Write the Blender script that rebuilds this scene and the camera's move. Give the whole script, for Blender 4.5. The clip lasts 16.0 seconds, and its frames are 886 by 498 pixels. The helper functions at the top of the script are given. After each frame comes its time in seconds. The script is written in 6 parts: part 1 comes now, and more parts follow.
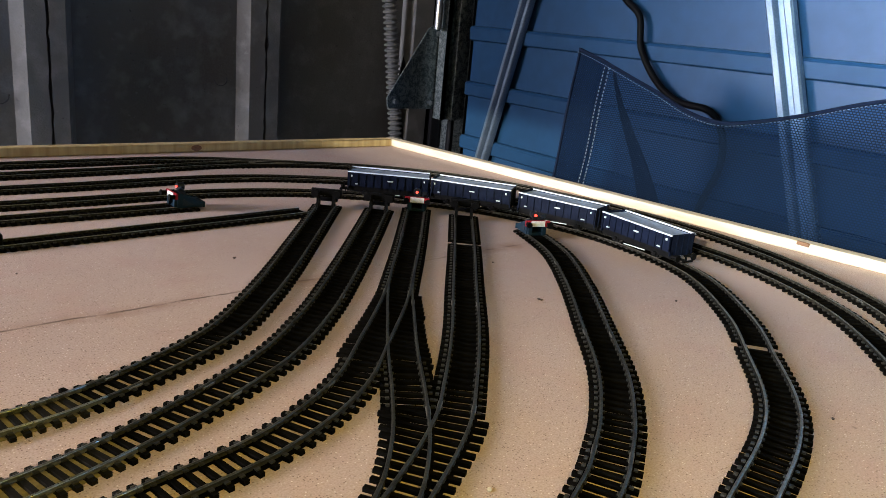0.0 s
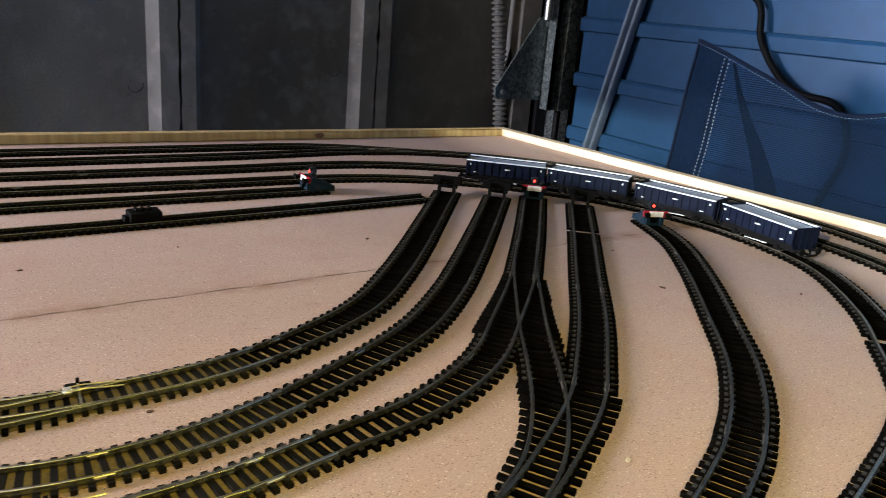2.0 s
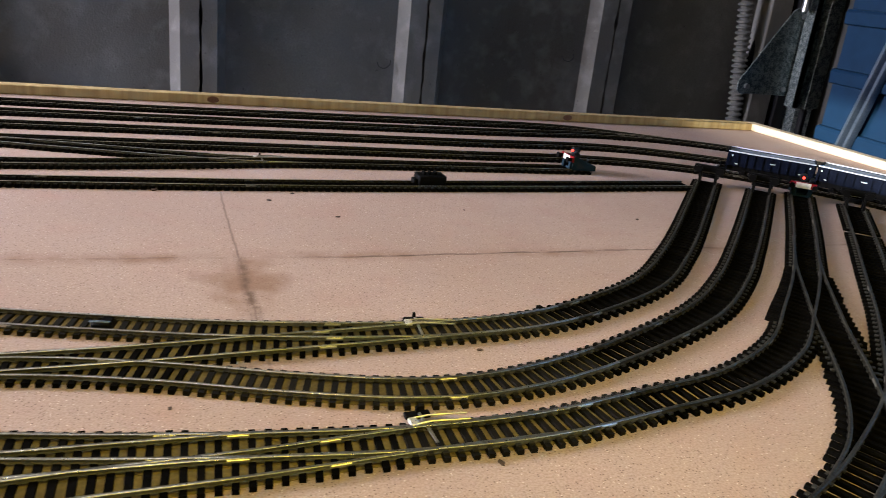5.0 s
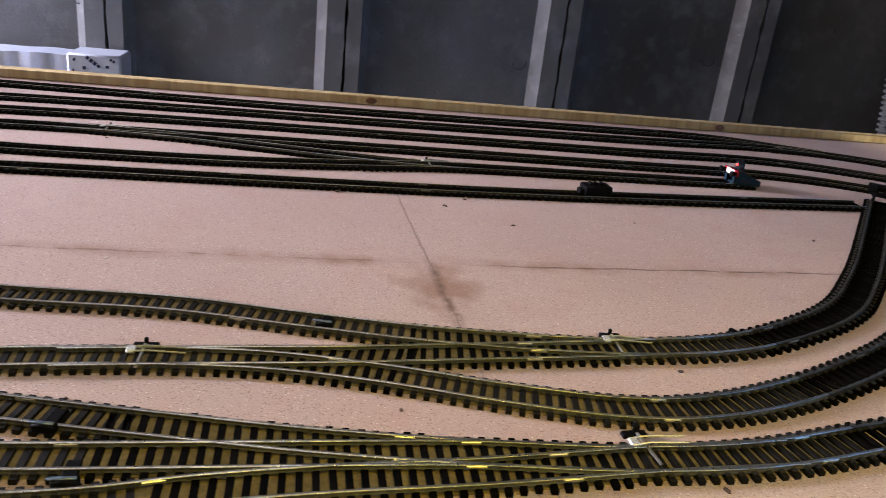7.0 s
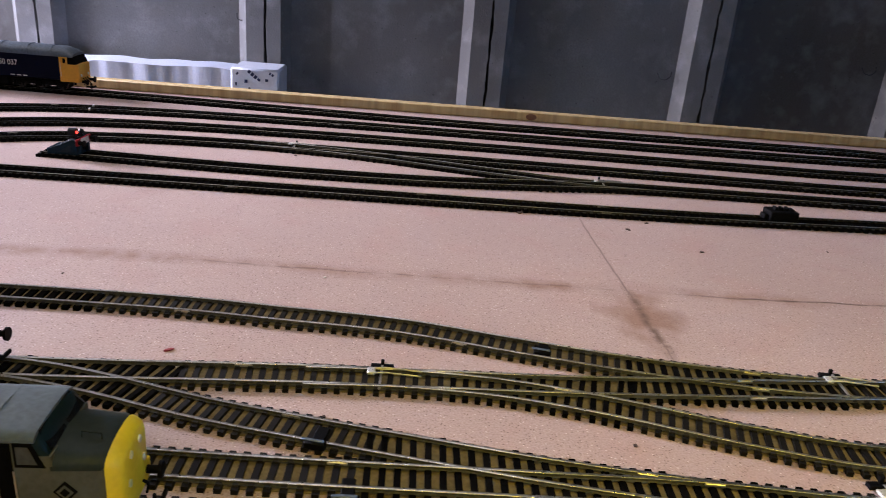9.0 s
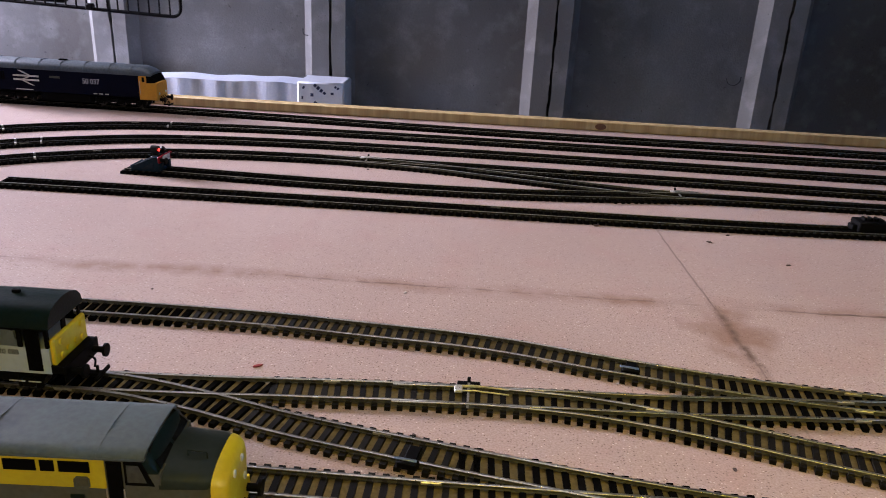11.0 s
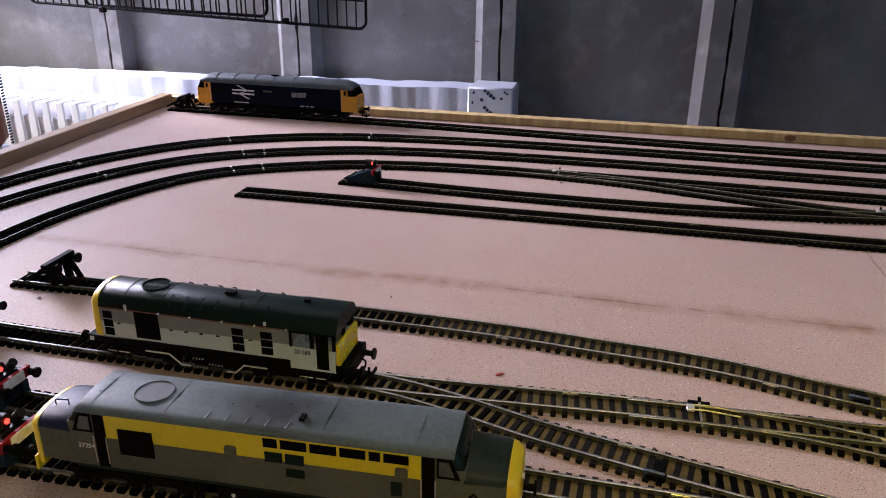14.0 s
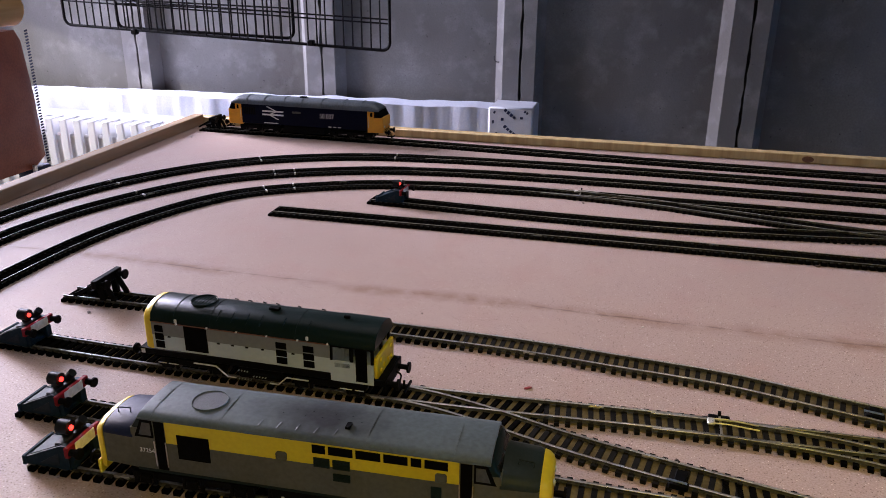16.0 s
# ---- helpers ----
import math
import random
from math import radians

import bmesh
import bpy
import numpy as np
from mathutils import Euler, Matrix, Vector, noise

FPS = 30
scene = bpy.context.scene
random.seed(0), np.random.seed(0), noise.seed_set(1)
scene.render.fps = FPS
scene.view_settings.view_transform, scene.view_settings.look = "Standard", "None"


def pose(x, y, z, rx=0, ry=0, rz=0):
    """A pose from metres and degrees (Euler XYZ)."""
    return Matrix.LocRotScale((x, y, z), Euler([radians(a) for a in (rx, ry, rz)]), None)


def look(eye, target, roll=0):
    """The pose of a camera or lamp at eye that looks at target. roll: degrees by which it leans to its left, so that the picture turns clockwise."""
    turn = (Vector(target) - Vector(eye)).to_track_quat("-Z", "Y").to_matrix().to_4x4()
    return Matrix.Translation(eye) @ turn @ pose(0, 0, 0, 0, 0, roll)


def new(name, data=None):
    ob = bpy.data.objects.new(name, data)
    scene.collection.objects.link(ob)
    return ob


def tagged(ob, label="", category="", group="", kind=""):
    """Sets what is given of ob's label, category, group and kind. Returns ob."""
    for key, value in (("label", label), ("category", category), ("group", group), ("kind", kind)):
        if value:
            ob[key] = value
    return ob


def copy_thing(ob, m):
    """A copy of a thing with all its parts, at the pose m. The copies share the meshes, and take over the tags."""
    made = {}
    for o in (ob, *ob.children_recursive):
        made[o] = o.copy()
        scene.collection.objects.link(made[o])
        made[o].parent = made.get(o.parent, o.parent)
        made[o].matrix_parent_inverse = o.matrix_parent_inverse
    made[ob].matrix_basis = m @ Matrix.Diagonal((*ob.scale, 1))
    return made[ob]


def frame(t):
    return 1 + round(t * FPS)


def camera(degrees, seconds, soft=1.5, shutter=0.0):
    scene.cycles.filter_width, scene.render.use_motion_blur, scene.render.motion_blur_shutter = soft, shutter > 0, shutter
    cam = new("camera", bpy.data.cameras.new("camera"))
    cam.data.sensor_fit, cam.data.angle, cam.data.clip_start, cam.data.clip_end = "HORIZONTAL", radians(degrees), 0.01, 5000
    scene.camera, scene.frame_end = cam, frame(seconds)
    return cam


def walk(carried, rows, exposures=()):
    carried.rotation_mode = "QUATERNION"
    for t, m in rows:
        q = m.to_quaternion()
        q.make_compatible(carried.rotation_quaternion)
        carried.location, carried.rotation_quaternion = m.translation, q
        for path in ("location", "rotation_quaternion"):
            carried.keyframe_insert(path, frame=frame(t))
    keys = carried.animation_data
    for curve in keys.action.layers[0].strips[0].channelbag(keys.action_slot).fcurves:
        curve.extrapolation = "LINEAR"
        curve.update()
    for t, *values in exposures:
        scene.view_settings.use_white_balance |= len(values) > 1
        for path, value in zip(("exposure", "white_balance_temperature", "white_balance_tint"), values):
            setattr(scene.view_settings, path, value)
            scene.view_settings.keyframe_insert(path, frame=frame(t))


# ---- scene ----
cam = camera(59.84, 16.0, soft=0.4, shutter=0.4)
PATH = [
    (0, (0.902, 0.032, 0.205), (2.131, 1.506, -0.357), 5.4),
    (0.5, (0.897, 0.032, 0.205), (2.107, 1.523, -0.357), 5.5),
    (1, (0.893, 0.030, 0.204), (2.052, 1.557, -0.364), 5.2),
    (1.5, (0.879, 0.029, 0.205), (1.981, 1.591, -0.381), 5.0),
    (2, (0.863, 0.027, 0.205), (1.898, 1.628, -0.400), 5.0),
    (2.5, (0.847, 0.030, 0.203), (1.812, 1.670, -0.414), 5.1),
    (3, (0.832, 0.032, 0.199), (1.729, 1.707, -0.424), 5.6),
    (3.5, (0.817, 0.035, 0.196), (1.655, 1.736, -0.438), 6.1),
    (4, (0.804, 0.038, 0.192), (1.571, 1.768, -0.453), 6.5),
    (4.2, (0.802, 0.035, 0.190), (1.530, 1.783, -0.454), 6.2),
    (6.3, (0.742, 0.031, 0.202), (1.191, 1.840, -0.524), 7.1),
    (6.5, (0.738, 0.034, 0.200), (1.160, 1.852, -0.520), 6.9),
    (7, (0.723, 0.038, 0.202), (1.071, 1.873, -0.513), 6.4),
    (7.5, (0.713, 0.040, 0.202), (0.972, 1.893, -0.506), 5.8),
    (8, (0.700, 0.038, 0.211), (0.874, 1.891, -0.520), 5.1),
    (8.5, (0.679, 0.037, 0.216), (0.799, 1.891, -0.524), 4.9),
    (9, (0.660, 0.038, 0.215), (0.723, 1.898, -0.519), 4.8),
    (11.3, (0.637, 0.042, 0.218), (0.536, 1.904, -0.505), 3.2),
    (11.5, (0.625, 0.032, 0.228), (0.505, 1.888, -0.508), 3.4),
    (12, (0.608, 0.014, 0.242), (0.277, 1.834, -0.519), 1.1),
    (12.5, (0.602, 0.010, 0.240), (0.137, 1.806, -0.509), -0.0),
    (13, (0.599, 0.009, 0.239), (0.135, 1.808, -0.503), 0.1),
    (13.5, (0.594, 0.006, 0.242), (0.146, 1.807, -0.503), 0.3),
    (14, (0.590, 0.002, 0.246), (0.156, 1.805, -0.502), 0.6),
    (14.5, (0.588, -0.011, 0.253), (0.163, 1.797, -0.489), 0.9),
    (15, (0.586, -0.020, 0.257), (0.151, 1.789, -0.476), 0.9),
    (15.5, (0.585, -0.022, 0.258), (0.128, 1.786, -0.464), 0.7),
    (16, (0.586, -0.023, 0.258), (0.107, 1.784, -0.453), 0.4),
]
BALANCE = [(0, -0.12, 7000, 0), (2, -0.05, 7100, 0), (4, 0.03, 7150, 0), (6.5, -0.08, 6600, 6), (9, -0.12, 6450, 10), (11.5, -0.28, 6550, 11), (13, -0.38, 6600, 11), (16, -0.5, 6650, 12)]
walk(cam, exposures=BALANCE, rows=[(t, look(eye, target, roll)) for t, eye, target, roll in PATH])

# ---- light ----
world = bpy.data.worlds.new("sky")
scene.world = world
world.use_nodes = True
wn = world.node_tree.nodes
sky = wn.new("ShaderNodeTexSky")
sky.sky_type = "NISHITA"
sky.sun_disc = False
sky.sun_elevation, sky.sun_rotation = radians(16), radians(-114)
wn["Background"].inputs[1].default_value = 0.12
world.node_tree.links.new(sky.outputs[0], wn["Background"].inputs[0])

sun = new("sun", bpy.data.lights.new("sun", "SUN"))
sun.data.energy, sun.data.angle, sun.data.color = 5.0, radians(0.5), (1.0, 0.95, 0.88)
sun.matrix_world = look((-11.0, -5.0, 3.5), (0, 0, 0))


def area(name, eye, target, sx, sy, energy, color):
    ob = new(name, bpy.data.lights.new(name, "AREA"))
    ob.data.shape, ob.data.size, ob.data.size_y = "RECTANGLE", sx, sy
    ob.data.energy, ob.data.color = energy, color
    ob.matrix_world = look(eye, target)
    return ob


# daylight in the doorway, added fill lamps, and the warm lamp over the front edge
area("doorway_daylight", (-1.30, 1.49, 0.60), (0.4, 1.15, -0.25), 0.54, 0.70, 44, (0.72, 0.72, 1.0))
bpy.data.lights["doorway_daylight"].spread = radians(110)
# second lamp for the doorway's daylight, set further out
outer_daylight = area("porch_daylight", (-2.20, 1.55, 0.64), (0.9, 0.50, -0.05), 0.9, 0.5, 22, (0.89, 0.79, 0.84))
outer_daylight.data.spread = radians(54)
# overhead fill lamp, added to brighten the board
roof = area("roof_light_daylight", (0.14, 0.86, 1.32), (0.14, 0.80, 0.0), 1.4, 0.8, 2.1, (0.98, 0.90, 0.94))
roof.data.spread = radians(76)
# fill lamp added to brighten the garage door, no real window here
side = area("window_daylight", (-1.30, -0.95, 0.72), (1.95, -0.30, 0.80), 1.3, 0.6, 132, (0.56, 0.80, 1.0))
side.data.spread = radians(29)
tube_lamp = area("tube_light", (1.08, -0.24, 0.66), (1.08, 0.14, 0.0), 0.90, 0.12, 1.85, (1.0, 0.74, 0.07))
tube_lamp.data.spread = radians(85)
# fill lamp added to lift the front of the trains and near board
front_fill = area("pendant_light", (0.42, -0.90, 0.95), (0.42, 0.32, 0.0), 0.22, 0.22, 0.32, (1.0, 0.88, 0.68))
front_fill.data.spread = radians(64)

# ---- materials ----


def nodes_of(m):
    m.use_nodes = True
    return m.node_tree.nodes, m.node_tree.links


def mat(name, c1, c2=None, rough=0.5, metal=0.0, scale=40.0, fine=400.0, bump=0.15, spread=0.25, coat=0.0, per=0.0, spec=0.5):
    """Two tones mixed by coarse and fine noise, roughness varied by the same noise, fine bump."""
    m = bpy.data.materials.new(name)
    n, l = nodes_of(m)
    p = n["Principled BSDF"]
    c2 = c2 or tuple(v * 0.7 for v in c1)
    tc = n.new("ShaderNodeTexCoord")
    a, b = n.new("ShaderNodeTexNoise"), n.new("ShaderNodeTexNoise")
    a.inputs["Scale"].default_value, b.inputs["Scale"].default_value = scale, fine
    a.inputs["Detail"].default_value, b.inputs["Detail"].default_value = 4, 3
    for t in (a, b):
        l.new(tc.outputs["Object"], t.inputs["Vector"])
    mul = n.new("ShaderNodeMath")
    mul.operation = "ADD"
    l.new(a.outputs["Fac"], mul.inputs[0])
    l.new(b.outputs["Fac"], mul.inputs[1])
    ramp = n.new("ShaderNodeMapRange")
    ramp.inputs["From Min"].default_value, ramp.inputs["From Max"].default_value = 1 - spread, 1 + spread
    l.new(mul.outputs[0], ramp.inputs["Value"])
    mix = n.new("ShaderNodeMix")
    mix.data_type = "RGBA"
    mix.inputs["A"].default_value, mix.inputs["B"].default_value = (*c1, 1), (*c2, 1)
    l.new(ramp.outputs[0], mix.inputs["Factor"])
    out = mix.outputs["Result"]
    if per:
        info = n.new("ShaderNodeObjectInfo")
        hsv = n.new("ShaderNodeHueSaturation")
        r2 = n.new("ShaderNodeMapRange")
        r2.inputs["To Min"].default_value, r2.inputs["To Max"].default_value = 1 - per, 1 + per
        l.new(info.outputs["Random"], r2.inputs["Value"])
        l.new(r2.outputs[0], hsv.inputs["Value"])
        l.new(out, hsv.inputs["Color"])
        out = hsv.outputs[0]
    l.new(out, p.inputs["Base Color"])
    rr = n.new("ShaderNodeMapRange")
    rr.inputs["To Min"].default_value, rr.inputs["To Max"].default_value = max(0.03, rough - 0.1), min(1, rough + 0.1)
    l.new(b.outputs["Fac"], rr.inputs["Value"])
    l.new(rr.outputs[0], p.inputs["Roughness"])
    p.inputs["Metallic"].default_value = metal
    p.inputs["Coat Weight"].default_value = coat
    p.inputs["Specular IOR Level"].default_value = spec
    if bump:
        bp = n.new("ShaderNodeBump")
        bp.inputs["Strength"].default_value, bp.inputs["Distance"].default_value = bump, 0.0006
        l.new(b.outputs["Fac"], bp.inputs["Height"])
        l.new(bp.outputs[0], p.inputs["Normal"])
    return m


def glow(name, color, strength):
    m = bpy.data.materials.new(name)
    n, l = nodes_of(m)
    p = n["Principled BSDF"]
    p.inputs["Base Color"].default_value = (*color, 1)
    p.inputs["Emission Color"].default_value = (*color, 1)
    p.inputs["Emission Strength"].default_value = strength
    return m


def glass(name, tint=(0.6, 0.65, 0.68)):
    m = bpy.data.materials.new(name)
    n, l = nodes_of(m)
    p = n["Principled BSDF"]
    p.inputs["Base Color"].default_value = (*tint, 1)
    p.inputs["Roughness"].default_value = 0.04
    p.inputs["Transmission Weight"].default_value = 0.85
    p.inputs["IOR"].default_value = 1.3
    return m


def wood(name, c1, c2, axis=0, stretch=14.0):
    m = bpy.data.materials.new(name)
    n, l = nodes_of(m)
    p = n["Principled BSDF"]
    tc, mp = n.new("ShaderNodeTexCoord"), n.new("ShaderNodeMapping")
    s = [70.0, 70.0, 70.0]
    s[axis] = 70.0 / stretch
    mp.inputs["Scale"].default_value = s
    l.new(tc.outputs["Object"], mp.inputs["Vector"])
    a, b = n.new("ShaderNodeTexNoise"), n.new("ShaderNodeTexNoise")
    a.inputs["Scale"].default_value, a.inputs["Detail"].default_value = 1.4, 6
    b.inputs["Scale"].default_value = 12
    for t in (a, b):
        l.new(mp.outputs[0], t.inputs["Vector"])
    r = n.new("ShaderNodeValToRGB")
    r.color_ramp.elements[0].position, r.color_ramp.elements[1].position = 0.35, 0.7
    r.color_ramp.elements[0].color, r.color_ramp.elements[1].color = (*c1, 1), (*c2, 1)
    l.new(a.outputs["Fac"], r.inputs[0])
    l.new(r.outputs[0], p.inputs["Base Color"])
    p.inputs["Roughness"].default_value = 0.6
    bp = n.new("ShaderNodeBump")
    bp.inputs["Strength"].default_value, bp.inputs["Distance"].default_value = 0.3, 0.0005
    l.new(b.outputs["Fac"], bp.inputs["Height"])
    l.new(bp.outputs[0], p.inputs["Normal"])
    return m


def board_mat():
    """Fibreboard with fine flecks, water stains along the sheet joints and a few dark scuffs."""
    m = bpy.data.materials.new("fibreboard")
    n, l = nodes_of(m)
    p = n["Principled BSDF"]
    tc = n.new("ShaderNodeTexCoord")

    def noise_tex(scale, detail=4.0):
        t = n.new("ShaderNodeTexNoise")
        t.inputs["Scale"].default_value, t.inputs["Detail"].default_value = scale, detail
        l.new(tc.outputs["Object"], t.inputs["Vector"])
        return t.outputs["Fac"]

    def ramp(x, lo, hi, a=0.0, b=1.0):
        t = n.new("ShaderNodeMapRange")
        for k, v in (("From Min", lo), ("From Max", hi), ("To Min", a), ("To Max", b)):
            t.inputs[k].default_value = v
        l.new(x, t.inputs["Value"])
        return t.outputs[0]

    def calc(op, x, y):
        t = n.new("ShaderNodeMath")
        t.operation = op
        for i, v in enumerate((x, y)):
            if isinstance(v, (int, float)):
                t.inputs[i].default_value = v
            else:
                l.new(v, t.inputs[i])
        return t.outputs[0]

    def mixed(f, x, y):
        t = n.new("ShaderNodeMix")
        t.data_type = "RGBA"
        l.new(f, t.inputs["Factor"])
        for k, v in (("A", x), ("B", y)):
            if isinstance(v, tuple):
                t.inputs[k].default_value = (*v, 1)
            else:
                l.new(v, t.inputs[k])
        return t.outputs["Result"]

    base = mixed(ramp(noise_tex(5.0), 0.3, 0.7), (0.51, 0.382, 0.33), (0.44, 0.322, 0.275))
    base = mixed(ramp(noise_tex(23.0, 6), 0.50, 0.72, 0.0, 0.6), base, (0.46, 0.295, 0.25))
    base = mixed(ramp(noise_tex(900.0, 2), 0.40, 0.65, 0.0, 0.7), base, (0.33, 0.225, 0.185))

    def specks(scale, shift, share, size):
        """Scattered round specks: the cells of a fine mosaic, a share of them switched on."""
        mv, v, sc = n.new("ShaderNodeMapping"), n.new("ShaderNodeTexVoronoi"), n.new("ShaderNodeSeparateColor")
        mv.inputs["Location"].default_value = (shift, shift * 0.7, 0)
        l.new(tc.outputs["Object"], mv.inputs["Vector"])
        v.inputs["Scale"].default_value = scale
        l.new(mv.outputs[0], v.inputs["Vector"])
        l.new(v.outputs["Color"], sc.inputs[0])
        return calc("MULTIPLY", ramp(v.outputs["Distance"], size * 0.6, size, 1.0, 0.0), ramp(sc.outputs[0], share, share + 0.02, 1.0, 0.0))

    base = mixed(specks(640.0, 0.0, 0.15, 0.30), base, (0.70, 0.60, 0.53))
    base = mixed(specks(690.0, 3.1, 0.30, 0.36), base, (0.21, 0.135, 0.105))
    sep = n.new("ShaderNodeSeparateXYZ")
    l.new(tc.outputs["Object"], sep.inputs[0])
    # the two joints between the sheets run slightly askew
    jy = calc("SUBTRACT", calc("SUBTRACT", sep.outputs[1], calc("MULTIPLY", calc("MAXIMUM", calc("SUBTRACT", sep.outputs[0], 0.887), 0.0), 0.045)), 0.5284)
    jx = calc("SUBTRACT", calc("ADD", sep.outputs[0], calc("MULTIPLY", calc("SUBTRACT", sep.outputs[1], 0.4985), 0.058)), 0.8094)
    waver_y = calc("MULTIPLY", calc("SUBTRACT", noise_tex(9.0), 0.5), 0.030)
    waver_f = calc("MULTIPLY", calc("SUBTRACT", noise_tex(26.0), 0.5), 0.007)
    soft_y = calc("ABSOLUTE", calc("ADD", jy, waver_y), 0.0)
    fine_y = calc("ABSOLUTE", calc("ADD", jy, waver_f), 0.0)
    fine_x = calc("ABSOLUTE", calc("ADD", jx, calc("MULTIPLY", waver_f, 0.7)), 0.0)
    # a faint damp line along the long joint, broken into lengths
    damp = calc("MULTIPLY", ramp(soft_y, 0.0, 0.013, 0.85, 0.0), calc("MULTIPLY", ramp(noise_tex(8.0), 0.40, 0.56), ramp(noise_tex(60.0, 6), 0.34, 0.62, 0.25, 1.0)))
    # a brown blotch where the joints cross
    bx = calc("MULTIPLY", jx, 1 / 0.030)
    by = calc("MULTIPLY", calc("SUBTRACT", sep.outputs[1], 0.492), 1 / 0.055)
    far_out = calc("POWER", calc("ADD", calc("MULTIPLY", bx, bx), calc("MULTIPLY", by, by)), 0.5)
    blotch = ramp(calc("ADD", far_out, calc("MULTIPLY", calc("SUBTRACT", noise_tex(38.0, 7), 0.5), 2.6)), 0.15, 0.95, 0.72, 0.0)
    base = mixed(calc("MAXIMUM", damp, blotch), base, (0.24, 0.125, 0.07))
    core = calc("MULTIPLY", ramp(fine_x, 0.0006, 0.0050, 0.85, 0.0), ramp(calc("ABSOLUTE", calc("SUBTRACT", sep.outputs[1], 0.480), 0.0), 0.03, 0.06, 1.0, 0.0))
    core = calc("MULTIPLY", core, ramp(noise_tex(120.0, 5), 0.36, 0.56, 0.2, 1.0))
    thin_x = calc("MULTIPLY", ramp(fine_x, 0.0003, 0.0012, 0.55, 0.0), ramp(calc("ABSOLUTE", calc("SUBTRACT", sep.outputs[1], 0.53), 0.0), 0.13, 0.18, 1.0, 0.0))
    thin_y = calc("MULTIPLY", ramp(fine_y, 0.0003, 0.0018, 0.55, 0.0), calc("MULTIPLY", ramp(noise_tex(6.0), 0.44, 0.56), ramp(noise_tex(60.0), 0.40, 0.56, 0.25, 1.0)))
    crack = calc("MULTIPLY", ramp(fine_y, 0.0005, 0.0019, 0.95, 0.0), ramp(calc("ABSOLUTE", calc("SUBTRACT", sep.outputs[0], 1.03), 0.0), 0.13, 0.20, 1.0, 0.0))
    crack = calc("MULTIPLY", crack, ramp(noise_tex(48.0, 5), 0.34, 0.54, 0.15, 1.0))
    base = mixed(calc("MAXIMUM", calc("MAXIMUM", thin_y, crack), calc("MAXIMUM", thin_x, core)), base, (0.10, 0.055, 0.035))
    scuff = n.new("ShaderNodeTexVoronoi")
    scuff.inputs["Scale"].default_value = 13.0
    l.new(tc.outputs["Object"], scuff.inputs["Vector"])
    base = mixed(calc("MULTIPLY", ramp(scuff.outputs["Distance"], 0.018, 0.04, 1.0, 0.0), ramp(noise_tex(90.0), 0.45, 0.55)), base, (0.12, 0.07, 0.05))
    l.new(base, p.inputs["Base Color"])
    p.inputs["Roughness"].default_value = 0.62
    bp = n.new("ShaderNodeBump")
    bp.inputs["Strength"].default_value, bp.inputs["Distance"].default_value = 0.12, 0.0003
    l.new(noise_tex(700.0, 3), bp.inputs["Height"])
    l.new(bp.outputs[0], p.inputs["Normal"])
    return m


BOARD = board_mat()
PINE = wood("pine", (0.56, 0.42, 0.20), (0.34, 0.225, 0.09), 2)
PINE_Y = wood("pine_side", (0.62, 0.53, 0.41), (0.50, 0.40, 0.28), 1)
# the left rim's shaded face is put into this browner pine
PINE_SHADED = wood("pine_shaded", (0.42, 0.28, 0.16), (0.30, 0.19, 0.10), 1)
KNOT = mat("knot", (0.16, 0.07, 0.03), rough=0.6, scale=200)
